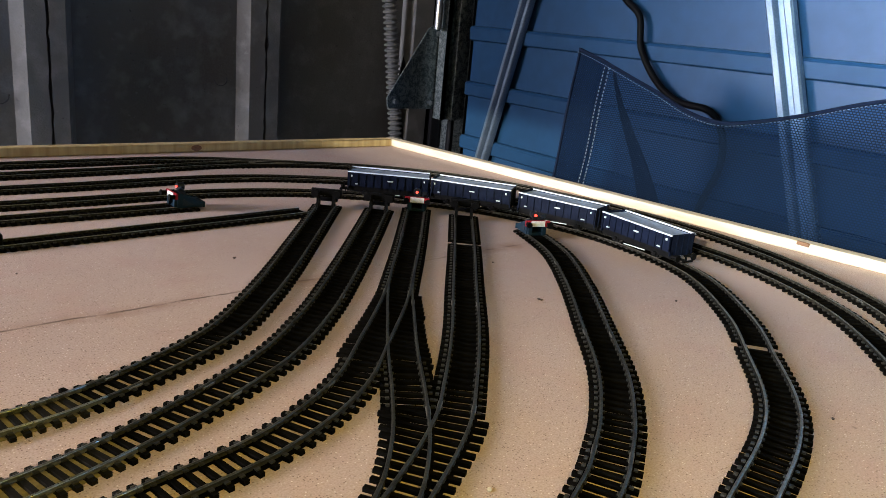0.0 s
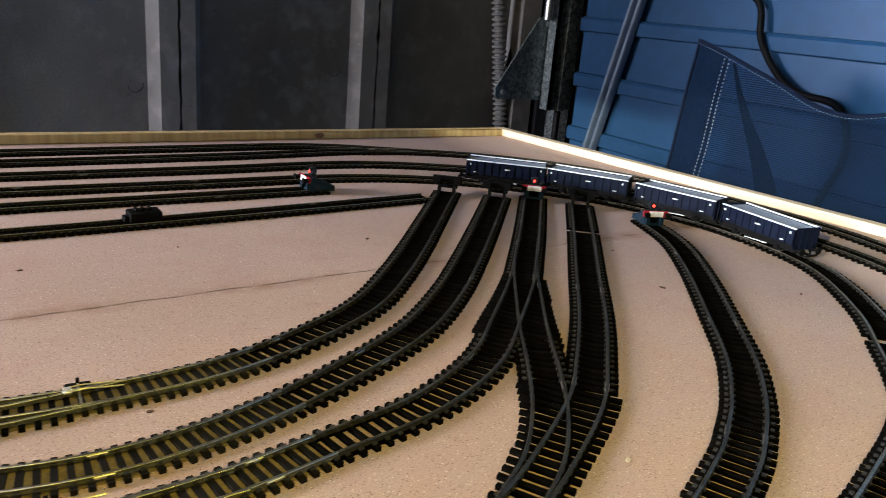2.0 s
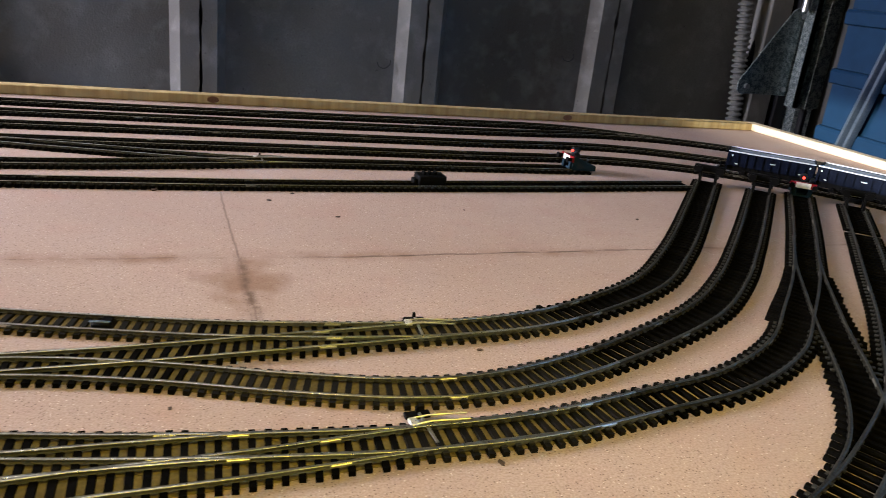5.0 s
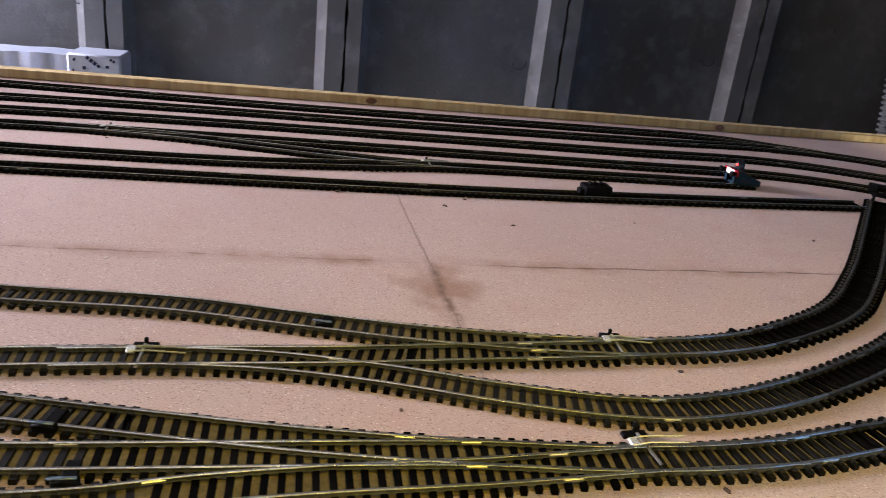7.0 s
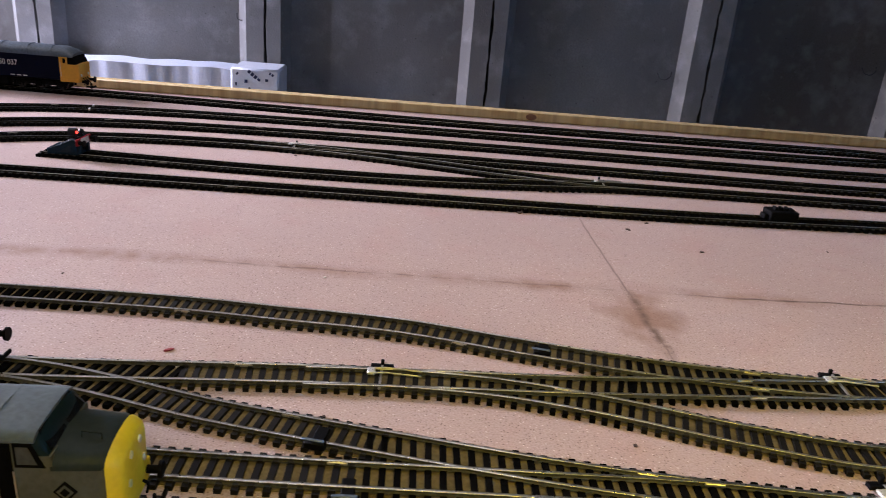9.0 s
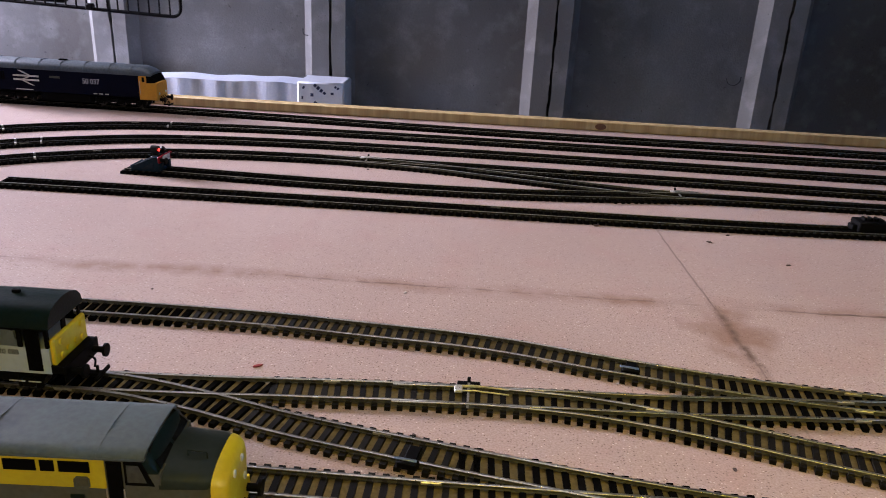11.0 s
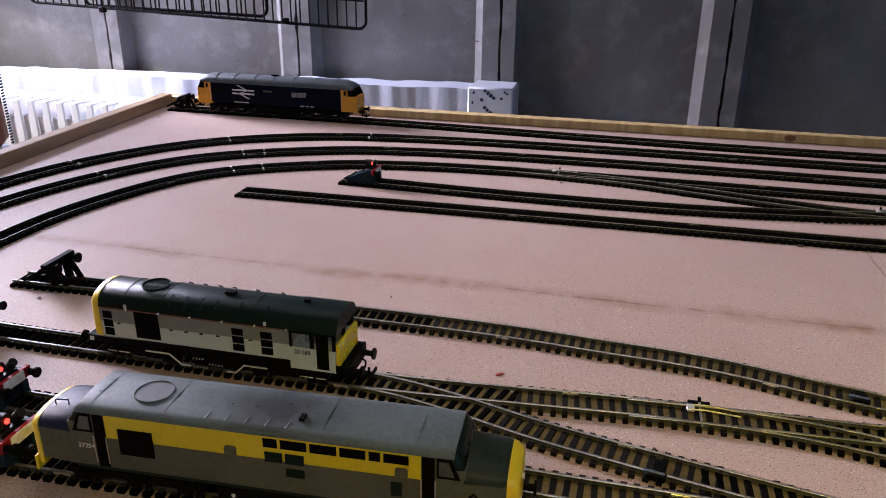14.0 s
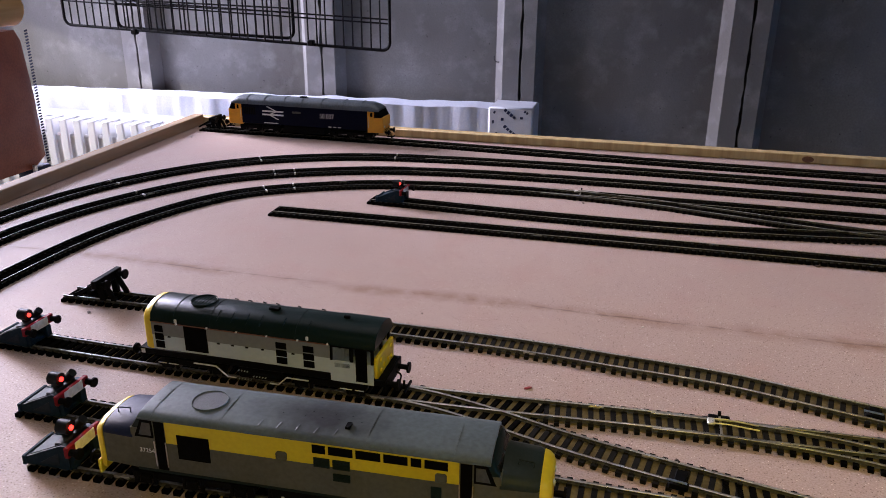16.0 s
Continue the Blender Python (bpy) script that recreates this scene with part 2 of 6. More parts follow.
def concrete(name, pale, dark, stain):
    """Cast concrete: broad damp stains, mottling, sandy grain, small pits and pale scuffs."""
    m = bpy.data.materials.new(name)
    n, l = nodes_of(m)
    p = n["Principled BSDF"]
    tc = n.new("ShaderNodeTexCoord")

    def field(scale, lo, hi, detail=5.0, squash=1.0):
        mp = n.new("ShaderNodeMapping")
        mp.inputs["Scale"].default_value = (1, 1, squash)
        l.new(tc.outputs["Object"], mp.inputs["Vector"])
        t, r = n.new("ShaderNodeTexNoise"), n.new("ShaderNodeMapRange")
        t.inputs["Scale"].default_value, t.inputs["Detail"].default_value = scale, detail
        r.inputs["From Min"].default_value, r.inputs["From Max"].default_value = lo, hi
        l.new(mp.outputs[0], t.inputs["Vector"])
        l.new(t.outputs["Fac"], r.inputs["Value"])
        return r.outputs[0], t.outputs["Fac"]

    def mixed(f, x, y, amount=1.0):
        t, k = n.new("ShaderNodeMix"), n.new("ShaderNodeMath")
        t.data_type, k.operation = "RGBA", "MULTIPLY"
        k.inputs[1].default_value = amount
        l.new(f, k.inputs[0])
        l.new(k.outputs[0], t.inputs["Factor"])
        for key, v in (("A", x), ("B", y)):
            if isinstance(v, tuple):
                t.inputs[key].default_value = (*v, 1)
            else:
                l.new(v, t.inputs[key])
        return t.outputs["Result"]

    c = mixed(field(3.1, 0.36, 0.64, 6)[0], pale, dark)
    c = mixed(field(2.2, 0.46, 0.66, 7, 0.4)[0], c, stain, 0.85)
    c = mixed(field(21.0, 0.50, 0.72, 6)[0], c, tuple(v * 1.35 for v in pale), 0.5)
    grain, raw = field(240.0, 0.35, 0.65, 3)
    c = mixed(grain, c, dark, 0.35)
    c = mixed(field(110.0, 0.69, 0.75, 4)[0], c, tuple(v * 0.35 for v in dark), 0.6)
    c = mixed(field(60.0, 0.66, 0.76, 6)[0], c, tuple(min(0.6, v * 1.8) for v in pale), 0.18)
    l.new(c, p.inputs["Base Color"])
    p.inputs["Roughness"].default_value = 0.92
    p.inputs["Specular IOR Level"].default_value = 0.25
    bp = n.new("ShaderNodeBump")
    bp.inputs["Strength"].default_value, bp.inputs["Distance"].default_value = 0.6, 0.0012
    l.new(raw, bp.inputs["Height"])
    l.new(bp.outputs[0], p.inputs["Normal"])
    return m


# recess and rib copies: part of the recess shade and rib light is colour
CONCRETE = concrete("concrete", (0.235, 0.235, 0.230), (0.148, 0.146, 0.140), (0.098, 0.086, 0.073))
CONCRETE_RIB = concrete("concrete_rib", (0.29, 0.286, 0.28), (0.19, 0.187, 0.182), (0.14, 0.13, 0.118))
MORTAR = mat("crack_shadow", (0.05, 0.05, 0.05), rough=0.95)
PLASTER = mat("plaster", (0.09, 0.087, 0.080), rough=0.9, scale=4)
CEMENT = mat("cement_floor", (0.17, 0.165, 0.155), (0.11, 0.105, 0.10), rough=0.85, scale=3, fine=60)
DOOR_BLUE = mat("door_paint", (0.0098, 0.037, 0.090), (0.008, 0.031, 0.076), rough=0.42, scale=5, fine=40, bump=0.02, spec=0.22)
GALV = mat("galvanised", (0.36, 0.41, 0.42), (0.11, 0.14, 0.15), rough=0.42, metal=0.75, scale=110, fine=330, spread=0.13)
ZINC = mat("bright_zinc", (0.62, 0.64, 0.66), rough=0.3, metal=0.9, scale=30)
HOSE_DARK = mat("hose_dark", (0.05, 0.05, 0.05), rough=0.6)
HOSE = mat("hose_grey", (0.20, 0.20, 0.195), (0.13, 0.13, 0.125), rough=0.6, scale=60)
RUBBER = mat("black_rubber", (0.006, 0.006, 0.008), rough=0.5, scale=80, spec=0.25)
SLEEPER = mat("sleeper_plastic", (0.0036, 0.0033, 0.0030), (0.0022, 0.0020, 0.0018), rough=0.9, scale=120, fine=900, per=0.25, spec=0.0)
# lit sleeper tops of the yard curves, put into a slightly lighter black
SLEEPER_LIGHTER = mat("sleeper_lighter_plastic", (0.0042, 0.0038, 0.0032), (0.0022, 0.002, 0.0018), rough=0.85, scale=120, fine=900, per=0.35, spec=0.01)
SLEEPER_BROWN = mat("sleeper_brown_plastic", (0.0075, 0.006, 0.004), (0.004, 0.0034, 0.0025), rough=0.65, scale=120, fine=900, per=0.3, spec=0.12)
# rail copies from bright to dark, carrying how much light each stretch mirrors
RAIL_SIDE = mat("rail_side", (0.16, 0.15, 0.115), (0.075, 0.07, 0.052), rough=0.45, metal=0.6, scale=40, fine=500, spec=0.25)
RAIL_DARK = mat("rail_side_dark", (0.030, 0.027, 0.020), (0.015, 0.013, 0.010), rough=0.6, metal=0.3, scale=40, fine=500, spec=0.15)
RAIL_DULL = mat("rail_top_dull", (0.44, 0.40, 0.32), (0.16, 0.145, 0.11), rough=0.38, metal=0.9, scale=12, fine=500, bump=0.05)
RAIL_TOP_DARK = mat("rail_top_dark", (0.055, 0.052, 0.044), (0.024, 0.022, 0.018), rough=0.45, metal=0.6, scale=70, fine=700, bump=0.08)
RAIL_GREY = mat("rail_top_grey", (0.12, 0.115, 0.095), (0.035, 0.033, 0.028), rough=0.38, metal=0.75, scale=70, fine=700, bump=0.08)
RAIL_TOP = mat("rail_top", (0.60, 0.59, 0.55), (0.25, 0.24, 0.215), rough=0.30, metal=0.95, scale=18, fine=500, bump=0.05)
# khaki and dark beds hold the shade between sleepers in their colour
GAP_KHAKI = mat("gap_shade_khaki", (0.27, 0.215, 0.125), (0.17, 0.135, 0.08), rough=0.9, scale=80, fine=500, spec=0.1)
GAP_DARK = mat("gap_shade_dark", (0.022, 0.018, 0.014), (0.012, 0.010, 0.008), rough=0.9, scale=60, spec=0.03)
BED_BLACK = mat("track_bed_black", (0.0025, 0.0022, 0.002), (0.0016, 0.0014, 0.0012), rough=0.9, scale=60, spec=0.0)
JOINER_DULL = mat("rail_joiner_dull", (0.30, 0.28, 0.24), rough=0.45, metal=0.9)
JOINER = mat("rail_joiner", (0.70, 0.68, 0.62), rough=0.35, metal=0.9)
BLACK = mat("black_plastic", (0.0025, 0.0025, 0.003), (0.004, 0.004, 0.004), rough=0.55, scale=90, spec=0.05)
WHITE = mat("white_paint", (0.78, 0.78, 0.76), rough=0.45, scale=60)
BUF_GREY = mat("buffer_blue_grey", (0.011, 0.027, 0.043), (0.008, 0.019, 0.031), rough=0.55, scale=90, spec=0.06)
BUF_RED = mat("buffer_red", (0.27, 0.009, 0.016), (0.19, 0.007, 0.012), rough=0.5, scale=90, spec=0.15)
RED_GLOW = glow("red_lamp", (1.0, 0.04, 0.03), 5.0)


# ---- mesh helpers ----


def part(name, bm, material, parent=None, label="", smooth=40):
    me = bpy.data.meshes.new(name)
    bmesh.ops.recalc_face_normals(bm, faces=bm.faces)
    bm.to_mesh(me)
    bm.free()
    for m in (material if isinstance(material, (list, tuple)) else (material,)):
        me.materials.append(m)
    if smooth:
        me.shade_smooth()
        me.set_sharp_from_angle(angle=radians(smooth))
    ob = new(name, me)
    if parent:
        ob.parent = parent
    if label:
        tagged(ob, label)
    return ob


def thing(name, label, category, m=None, group="", kind=""):
    ob = new(name)
    ob.empty_display_size = 0.02
    if m is not None:
        ob.matrix_world = m
    return tagged(ob, label, category, group, kind)


def B():
    return bmesh.new()


def box(bm, x0, x1, y0, y1, z0, z1, bev=0.0, seg=1, mi=0):
    vs = [bm.verts.new((x, y, z)) for x in (x0, x1) for y in (y0, y1) for z in (z0, z1)]
    fs = [bm.faces.new([vs[i] for i in f]) for f in ((0, 1, 3, 2), (4, 6, 7, 5), (0, 4, 5, 1), (2, 3, 7, 6), (0, 2, 6, 4), (1, 5, 7, 3))]
    for f in fs:
        f.material_index = mi
    if bev:
        es = list({e for f in fs for e in f.edges})
        bmesh.ops.bevel(bm, geom=es, offset=bev, segments=seg, affect="EDGES", profile=0.5)
    return bm


def cyl(bm, p, q, r, n=12, r2=None):
    p, q = Vector(p), Vector(q)
    d = (q - p).normalized()
    u = d.orthogonal().normalized()
    v = d.cross(u)
    r2 = r if r2 is None else r2
    ra = [bm.verts.new(p + (u * math.cos(2 * math.pi * i / n) + v * math.sin(2 * math.pi * i / n)) * r) for i in range(n)]
    rb = [bm.verts.new(q + (u * math.cos(2 * math.pi * i / n) + v * math.sin(2 * math.pi * i / n)) * r2) for i in range(n)]
    for i in range(n):
        bm.faces.new((ra[i], ra[(i + 1) % n], rb[(i + 1) % n], rb[i]))
    bm.faces.new(ra[::-1])
    bm.faces.new(rb)
    return bm


def prism(bm, pts, axis, a, b):
    """A polygon in the plane across an axis, pushed from a to b along it."""
    def at(p, c):
        return (c, *p) if axis == 0 else (p[0], c, p[1]) if axis == 1 else (*p, c)
    va, vb = [bm.verts.new(at(p, a)) for p in pts], [bm.verts.new(at(p, b)) for p in pts]
    k = len(pts)
    for i in range(k):
        bm.faces.new((va[i], va[(i + 1) % k], vb[(i + 1) % k], vb[i]))
    bm.faces.new(va[::-1])
    bm.faces.new(vb)
    return bm


def loft(bm, rings, caps=True):
    vs = [[bm.verts.new(p) for p in r] for r in rings]
    k = len(vs[0])
    for a, b in zip(vs, vs[1:]):
        for i in range(k):
            bm.faces.new((a[i], a[(i + 1) % k], b[(i + 1) % k], b[i]))
    if caps:
        bm.faces.new(vs[0][::-1])
        bm.faces.new(vs[-1])
    return bm


def tube(bm, path, r, n=8):
    path = [Vector(p) for p in path]
    rings, u = [], None
    for i, p in enumerate(path):
        d = (path[min(i + 1, len(path) - 1)] - path[max(i - 1, 0)]).normalized()
        u = d.orthogonal().normalized() if u is None else (u - d * u.dot(d)).normalized()
        v = d.cross(u)
        rad = r[i] if isinstance(r, (list, tuple)) else r
        rings.append([p + (u * math.cos(2 * math.pi * k / n) + v * math.sin(2 * math.pi * k / n)) * rad for k in range(n)])
    return loft(bm, rings)


def curve3(pts, step):
    """A smooth curve through a few points, as points at even steps."""
    ps = [Vector(p) for p in pts]
    ps = [2 * ps[0] - ps[1]] + ps + [2 * ps[-1] - ps[-2]]
    fine = []
    for i in range(1, len(ps) - 2):
        a, b, c, d = ps[i - 1:i + 3]
        for k in range(24):
            t = k / 24
            fine.append(0.5 * ((2 * b) + (c - a) * t + (2 * a - 5 * b + 4 * c - d) * t * t + (3 * b - a - 3 * c + d) * t ** 3))
    fine.append(ps[-2])
    for _ in range(3):
        fine = [fine[0]] + [(a + 2 * b + c) / 4 for a, b, c in zip(fine, fine[1:], fine[2:])] + [fine[-1]]
    out, need, total = [fine[0]], step, 0.0
    for a, b in zip(fine, fine[1:]):
        d = (b - a).length
        while total + d >= need and d > 0:
            out.append(a.lerp(b, (need - total) / d))
            need += step
        total += d
    return out


def text(name, s, size, m, parent, material, label=""):
    cu = bpy.data.curves.new(name, "FONT")
    cu.body, cu.size, cu.align_x, cu.align_y, cu.extrude = s, size, "CENTER", "CENTER", 0.00008
    ob = bpy.data.objects.new(name, cu)
    me = bpy.data.meshes.new_from_object(ob)
    bpy.data.objects.remove(ob)
    me.materials.clear()
    me.materials.append(material)
    o = new(name, me)
    o.parent = parent
    o.matrix_local = m
    return tagged(o, label) if label else o


# ---- the baseboard ----
JX, JY = 0.807, 0.5284                           # joints of the sheets
Y0, Y1, LIP, RIM = -0.16, 1.079, 0.012, 0.017


def xl(y):
    """Inside of the slightly skewed left rim."""
    return -0.110 + (1.08 - y) * 0.05


def xr(y):
    """Inside of the skewed right rim."""
    return 1.643 + (1.072 - y) * 0.122


table = thing("layout_table", "large plain fibreboard table with pine rim battens carrying a model railway", "table")
G = 0.00003
YB = Y1 + RIM
for pts in ([(xl(Y0) - RIM, Y0), (JX - G, Y0), (JX - G, JY - G), (xl(JY) - RIM, JY - G)], [(JX + G, Y0), (xr(Y0) + RIM, Y0), (xr(JY) + RIM, JY - G), (JX + G, JY - G)],
            [(xl(JY) - RIM, JY + G), (JX - G, JY + G), (JX - G, YB), (xl(YB) - RIM, YB)], [(JX + G, JY + G), (xr(JY) + RIM, JY + G), (xr(YB) + RIM, YB), (JX + G, YB)]):
    part("board", prism(B(), pts, 2, -0.018, 0), BOARD, table, smooth=0)


def batten(pts, h):
    bm = prism(B(), pts, 2, 0.0002, h)
    bmesh.ops.bevel(bm, geom=bm.edges[:], offset=0.0010, segments=1, affect="EDGES")
    return bm


part("rim", batten([(xl(Y1) - RIM, Y1), (xr(Y1), Y1), (xr(YB), YB), (xl(YB) - RIM, YB)], LIP), PINE, table, "rough pine batten with knots")
part("rim", batten([(xr(Y0), Y0), (xr(Y0) + RIM, Y0), (xr(YB) + RIM, YB), (xr(YB), YB)], LIP), PINE_Y, table, "pale pine batten")
part("rim", batten([(xl(Y0) - RIM, Y0), (xl(Y0), Y0), (xl(Y1), Y1), (xl(Y1) - RIM, Y1)], LIP + 0.004), PINE_SHADED, table, "taller pine batten")
for kx in (0.80, 1.31):
    bm = B()
    cyl(bm, (kx, Y1 - 0.0004, 0.006), (kx, Y1 + 0.001, 0.006), 0.0042, 14)
    for v in bm.verts:
        v.co.x = kx + (v.co.x - kx) * 1.8
    part("knot", bm, KNOT, table)
part("knot", box(B(), xr(0.41) - 0.0016, xr(0.41) + 0.001, 0.402, 0.416, LIP - 0.004, LIP + 0.0004, 0.0006), KNOT, table)
for lx in (-0.04, 1.60):
    for ly in (Y0 + 0.05, Y1 - 0.05):
        part("leg", box(B(), lx - 0.035, lx + 0.035, ly - 0.035, ly + 0.035, -0.85, -0.018, 0.003), PINE_Y, table)
for ly in (Y0 + 0.05, 0.46, Y1 - 0.05):
    part("crossbeam", box(B(), 0.0, 1.56, ly - 0.02, ly + 0.02, -0.09, -0.0185, 0.002), PINE, table)

# ---- the garage round it ----
WY = 1.83                                        # recessed face of the concrete panels
floor = tagged(part("floor", box(B(), -1.9, 2.4, -2.2, 2.0, -0.9, -0.85), CEMENT), "grey cement garage floor", "floor", kind="structure")
bm = B()                                         # opening added in the ceiling over the table for the overhead fill lamp
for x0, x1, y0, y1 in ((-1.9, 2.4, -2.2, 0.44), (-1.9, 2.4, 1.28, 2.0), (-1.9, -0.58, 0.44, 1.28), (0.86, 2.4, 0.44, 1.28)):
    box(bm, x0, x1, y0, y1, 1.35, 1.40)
ceiling = tagged(part("ceiling", bm, PLASTER), "dull flat garage ceiling with an added opening", "ceiling", kind="structure")
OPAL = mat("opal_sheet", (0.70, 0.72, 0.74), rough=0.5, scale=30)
# unseen panel added to close the fill lamp's opening
roof_panel = thing("window_roof", "unseen opal panel added over the ceiling fill lamp", "roof light", kind="structure")
part("pane", box(B(), -0.60, 0.88, 0.42, 1.30, 1.402, 1.410), OPAL, roof_panel)
# unseen housing added around the warm tube lamp
strip_light = thing("strip_light", "slim metal strip light added out of view over the table's front edge", "lamp")
part("housing", box(B(), 0.61, 1.55, -0.275, -0.205, 0.69, 0.72, 0.004), PLASTER, strip_light)
for hx in (0.80, 1.48):
    part("hanger", cyl(B(), (hx, -0.24, 0.72), (hx, -0.24, 1.35), 0.002, 8), PLASTER, strip_light)
# shade and rod out of view, added to carry the front fill lamp
fill_shade = thing("pendant_lamp", "unseen grey metal shade added around the front fill lamp", "lamp")
part("shade", cyl(B(), (0.42, -0.915, 0.962), (0.42, -1.01, 1.032), 0.17, 24, 0.04), PLASTER, fill_shade)
part("rod", cyl(B(), (0.42, -1.01, 1.03), (0.42, -1.01, 1.35), 0.006, 8), PLASTER, fill_shade)
wall_back = thing("wall_back", "garage wall of ribbed precast concrete panels", "wall", kind="structure")
JOINTS = (-1.77, -1.26, -0.745, -0.214, 0.287, 0.786, 1.283, 1.764, 2.25, 2.73)
for i, (x0, x1) in enumerate(zip(JOINTS, JOINTS[1:])):
    g = 0.0030
    pts = [(x0 + g, WY + 0.06), (x0 + g, WY - 0.030), (x0 + 0.034, WY - 0.030), (x0 + 0.052, WY), (x1 - 0.064, WY),
           (x1 - 0.042, WY - 0.030), (x1 - g, WY - 0.030), (x1 - g, WY + 0.06)]
    bm = prism(B(), pts, 2, -0.85, 1.35)
    bmesh.ops.subdivide_edges(bm, edges=[e for e in bm.edges if abs(e.verts[0].co.z - e.verts[1].co.z) > 1], cuts=120)
    for v in bm.verts:                           # worn, wavering joint edges
        if v.co.y < WY - 0.02 and min(abs(v.co.x - x0 - g), abs(v.co.x - x1 + g)) < 0.001:
            v.co.x += 0.0034 * noise.noise((i * 7.0, v.co.z * 30, 0.0)) + 0.0030 * noise.noise((v.co.z * 95, i + v.co.x * 3, 2.0))
    # ribs take the paler copy, recesses the darker one, as if lit
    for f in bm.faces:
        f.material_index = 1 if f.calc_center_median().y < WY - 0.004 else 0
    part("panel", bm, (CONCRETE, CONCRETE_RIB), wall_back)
part("joint_backing", box(B(), -1.9, 2.4, WY + 0.058, WY + 0.09, -0.85, 1.35), MORTAR, wall_back)
wall_front = tagged(part("wall_front", box(B(), -1.9, 2.4, -2.25, -2.0, -0.85, 1.35), PLASTER), "plain garage wall", "wall", kind="structure")
wall_left = thing("wall_left", "garage wall with an open doorway", "wall", kind="structure")
# the opening nearer the front is added for the door fill lamp
for y0, y1, z0, z1 in ((-2.0, -1.70, -0.85, 1.35), (1.76, WY - 0.035, -0.85, 1.35), (0.56, 1.76, 0.95, 1.35), (0.56, 1.76, -0.85, -0.42), (-0.20, 0.56, -0.85, 1.35), (-1.70, -0.20, -0.85, 0.30), (-1.70, -0.20, 1.14, 1.35)):
    part("wall_piece", box(B(), -1.50, -1.36, y0, y1, z0, z1), PLASTER, wall_left)

# out of view, added to keep the sun off the upper wall
canopy = tagged(part("canopy", box(B(), -3.75, -1.51, -3.5, 2.2, 0.92, 0.97), PLASTER), "unseen flat blocker added outside the doorway to cut the sun", "canopy", kind="structure")
ground = tagged(part("ground", box(B(), -60, 60, -60, 60, -0.96, -0.905), CEMENT), "pale paved yard outside", "ground", kind="structure")

# up-and-over door of ribbed blue steel
DX = 1.985
garage_door = thing("garage_door", "blue painted ribbed steel garage door with tubular braces", "garage door", kind="structure")
ribs = [-0.594 + 0.1123 * k for k in range(17)]
zs = [(-0.85, 0.0)]
for rz in ribs:
    zs += [(rz - 0.0175, 0.0), (rz - 0.0165, -0.0080), (rz - 0.0145, -0.0115), (rz + 0.0070, -0.0130), (rz + 0.0115, -0.0095), (rz + 0.0130, 0.0)]
zs.append((1.3, 0.0))
outline = [(DX + d, zz) for zz, d in zs] + [(DX + 0.03, 1.3), (DX + 0.03, -0.85)]
part("skin", prism(B(), outline, 1, -1.95, 1.295), DOOR_BLUE, garage_door, smooth=24)


def brace(a, b, wide=1.0):
    """A folded channel brace: two bright ridges on a flat strip."""
    a, b = Vector(a), Vector(b)
    d = (b - a).normalized()
    n = Vector((-1, 0, 0))
    s = d.cross(n).normalized()
    rings = []
    for p in (a, b):
        rings.append([p + s * u * wide + n * h for u, h in ((-0.0145, 0), (-0.0145, 0.011), (-0.0125, 0.0140), (-0.0065, 0.0140), (-0.0045, 0.011), (-0.0040, 0.003), (0.0040, 0.003), (0.0045, 0.011), (0.0065, 0.0140), (0.0125, 0.0140), (0.0145, 0.011), (0.0145, 0))])
    return loft(B(), rings)


STEEL_BLUE = mat("brace_steel", (0.17, 0.22, 0.30), (0.10, 0.14, 0.20), rough=0.42, metal=0.7, scale=20)
part("brace", brace((DX - 0.0135, 1.034, 0.62), (DX - 0.0135, 1.275, -0.30)), STEEL_BLUE, garage_door, "folded grey-blue steel brace")
part("brace", brace((DX - 0.0135, 0.745, 0.62), (DX - 0.0135, 0.43, -0.30), 1.35), STEEL_BLUE, garage_door, "folded bright steel brace")
wall_right = tagged(part("wall_right", box(B(), 2.32, 2.4, -2.0, WY - 0.035, -0.85, 1.35), PLASTER), "garage end wall behind the door", "wall", kind="structure")
door_post = thing("door_post", "pale corner post and galvanised door frame with a corner plate", "post", kind="structure")
part("post", box(B(), 2.125, 2.19, 1.70, 1.76, -0.85, 1.35, 0.004), CONCRETE_RIB, door_post, "pale concrete strip")
part("angle_iron", box(B(), 2.20, 2.235, 1.69, 1.74, -0.85, 1.35, 0.003), RUBBER, door_post, "dark rubber seal")
part("angle_iron", box(B(), 2.237, 2.29, 1.66, 1.74, -0.85, 1.35, 0.002), GALV, door_post, "galvanised angle")
plate = [(1.884, 0.036), (1.886, 0.017), (1.892, 0.012), (2.055, 0.012), (2.055, 0.205), (2.00, 0.198), (1.985, 0.190)]
part("corner_plate", prism(B(), plate, 1, 1.449, 1.453), GALV, door_post, "mottled galvanised corner plate")
up = [(2.012, 1.405), (2.012, 1.42), (2.03, 1.42), (2.034, 1.405), (2.056, 1.405), (2.06, 1.42), (2.082, 1.42), (2.082, 1.446), (2.012, 1.446)]
part("upright", prism(B(), up, 2, -0.008, 1.3), GALV, door_post, "folded galvanised upright")
bm = B()
cyl(bm, (1.993, 1.43, 0.19), (1.998, 1.43, 1.3), 0.009, 10)
part("rod", bm, ZINC, door_post, "bright steel rod")
for bx, bz in ((1.905, 0.028), (2.01, 0.18), (2.0, 0.026), (2.04, 0.17)):
    part("bolt", cyl(B(), (bx, 1.449, bz), (bx, 1.443, bz), 0.006, 6), ZINC, door_post)
part("chain", box(B(), 2.045, 2.06, 1.42, 1.435, -0.12, -0.01, 0.004), RUBBER, door_post)

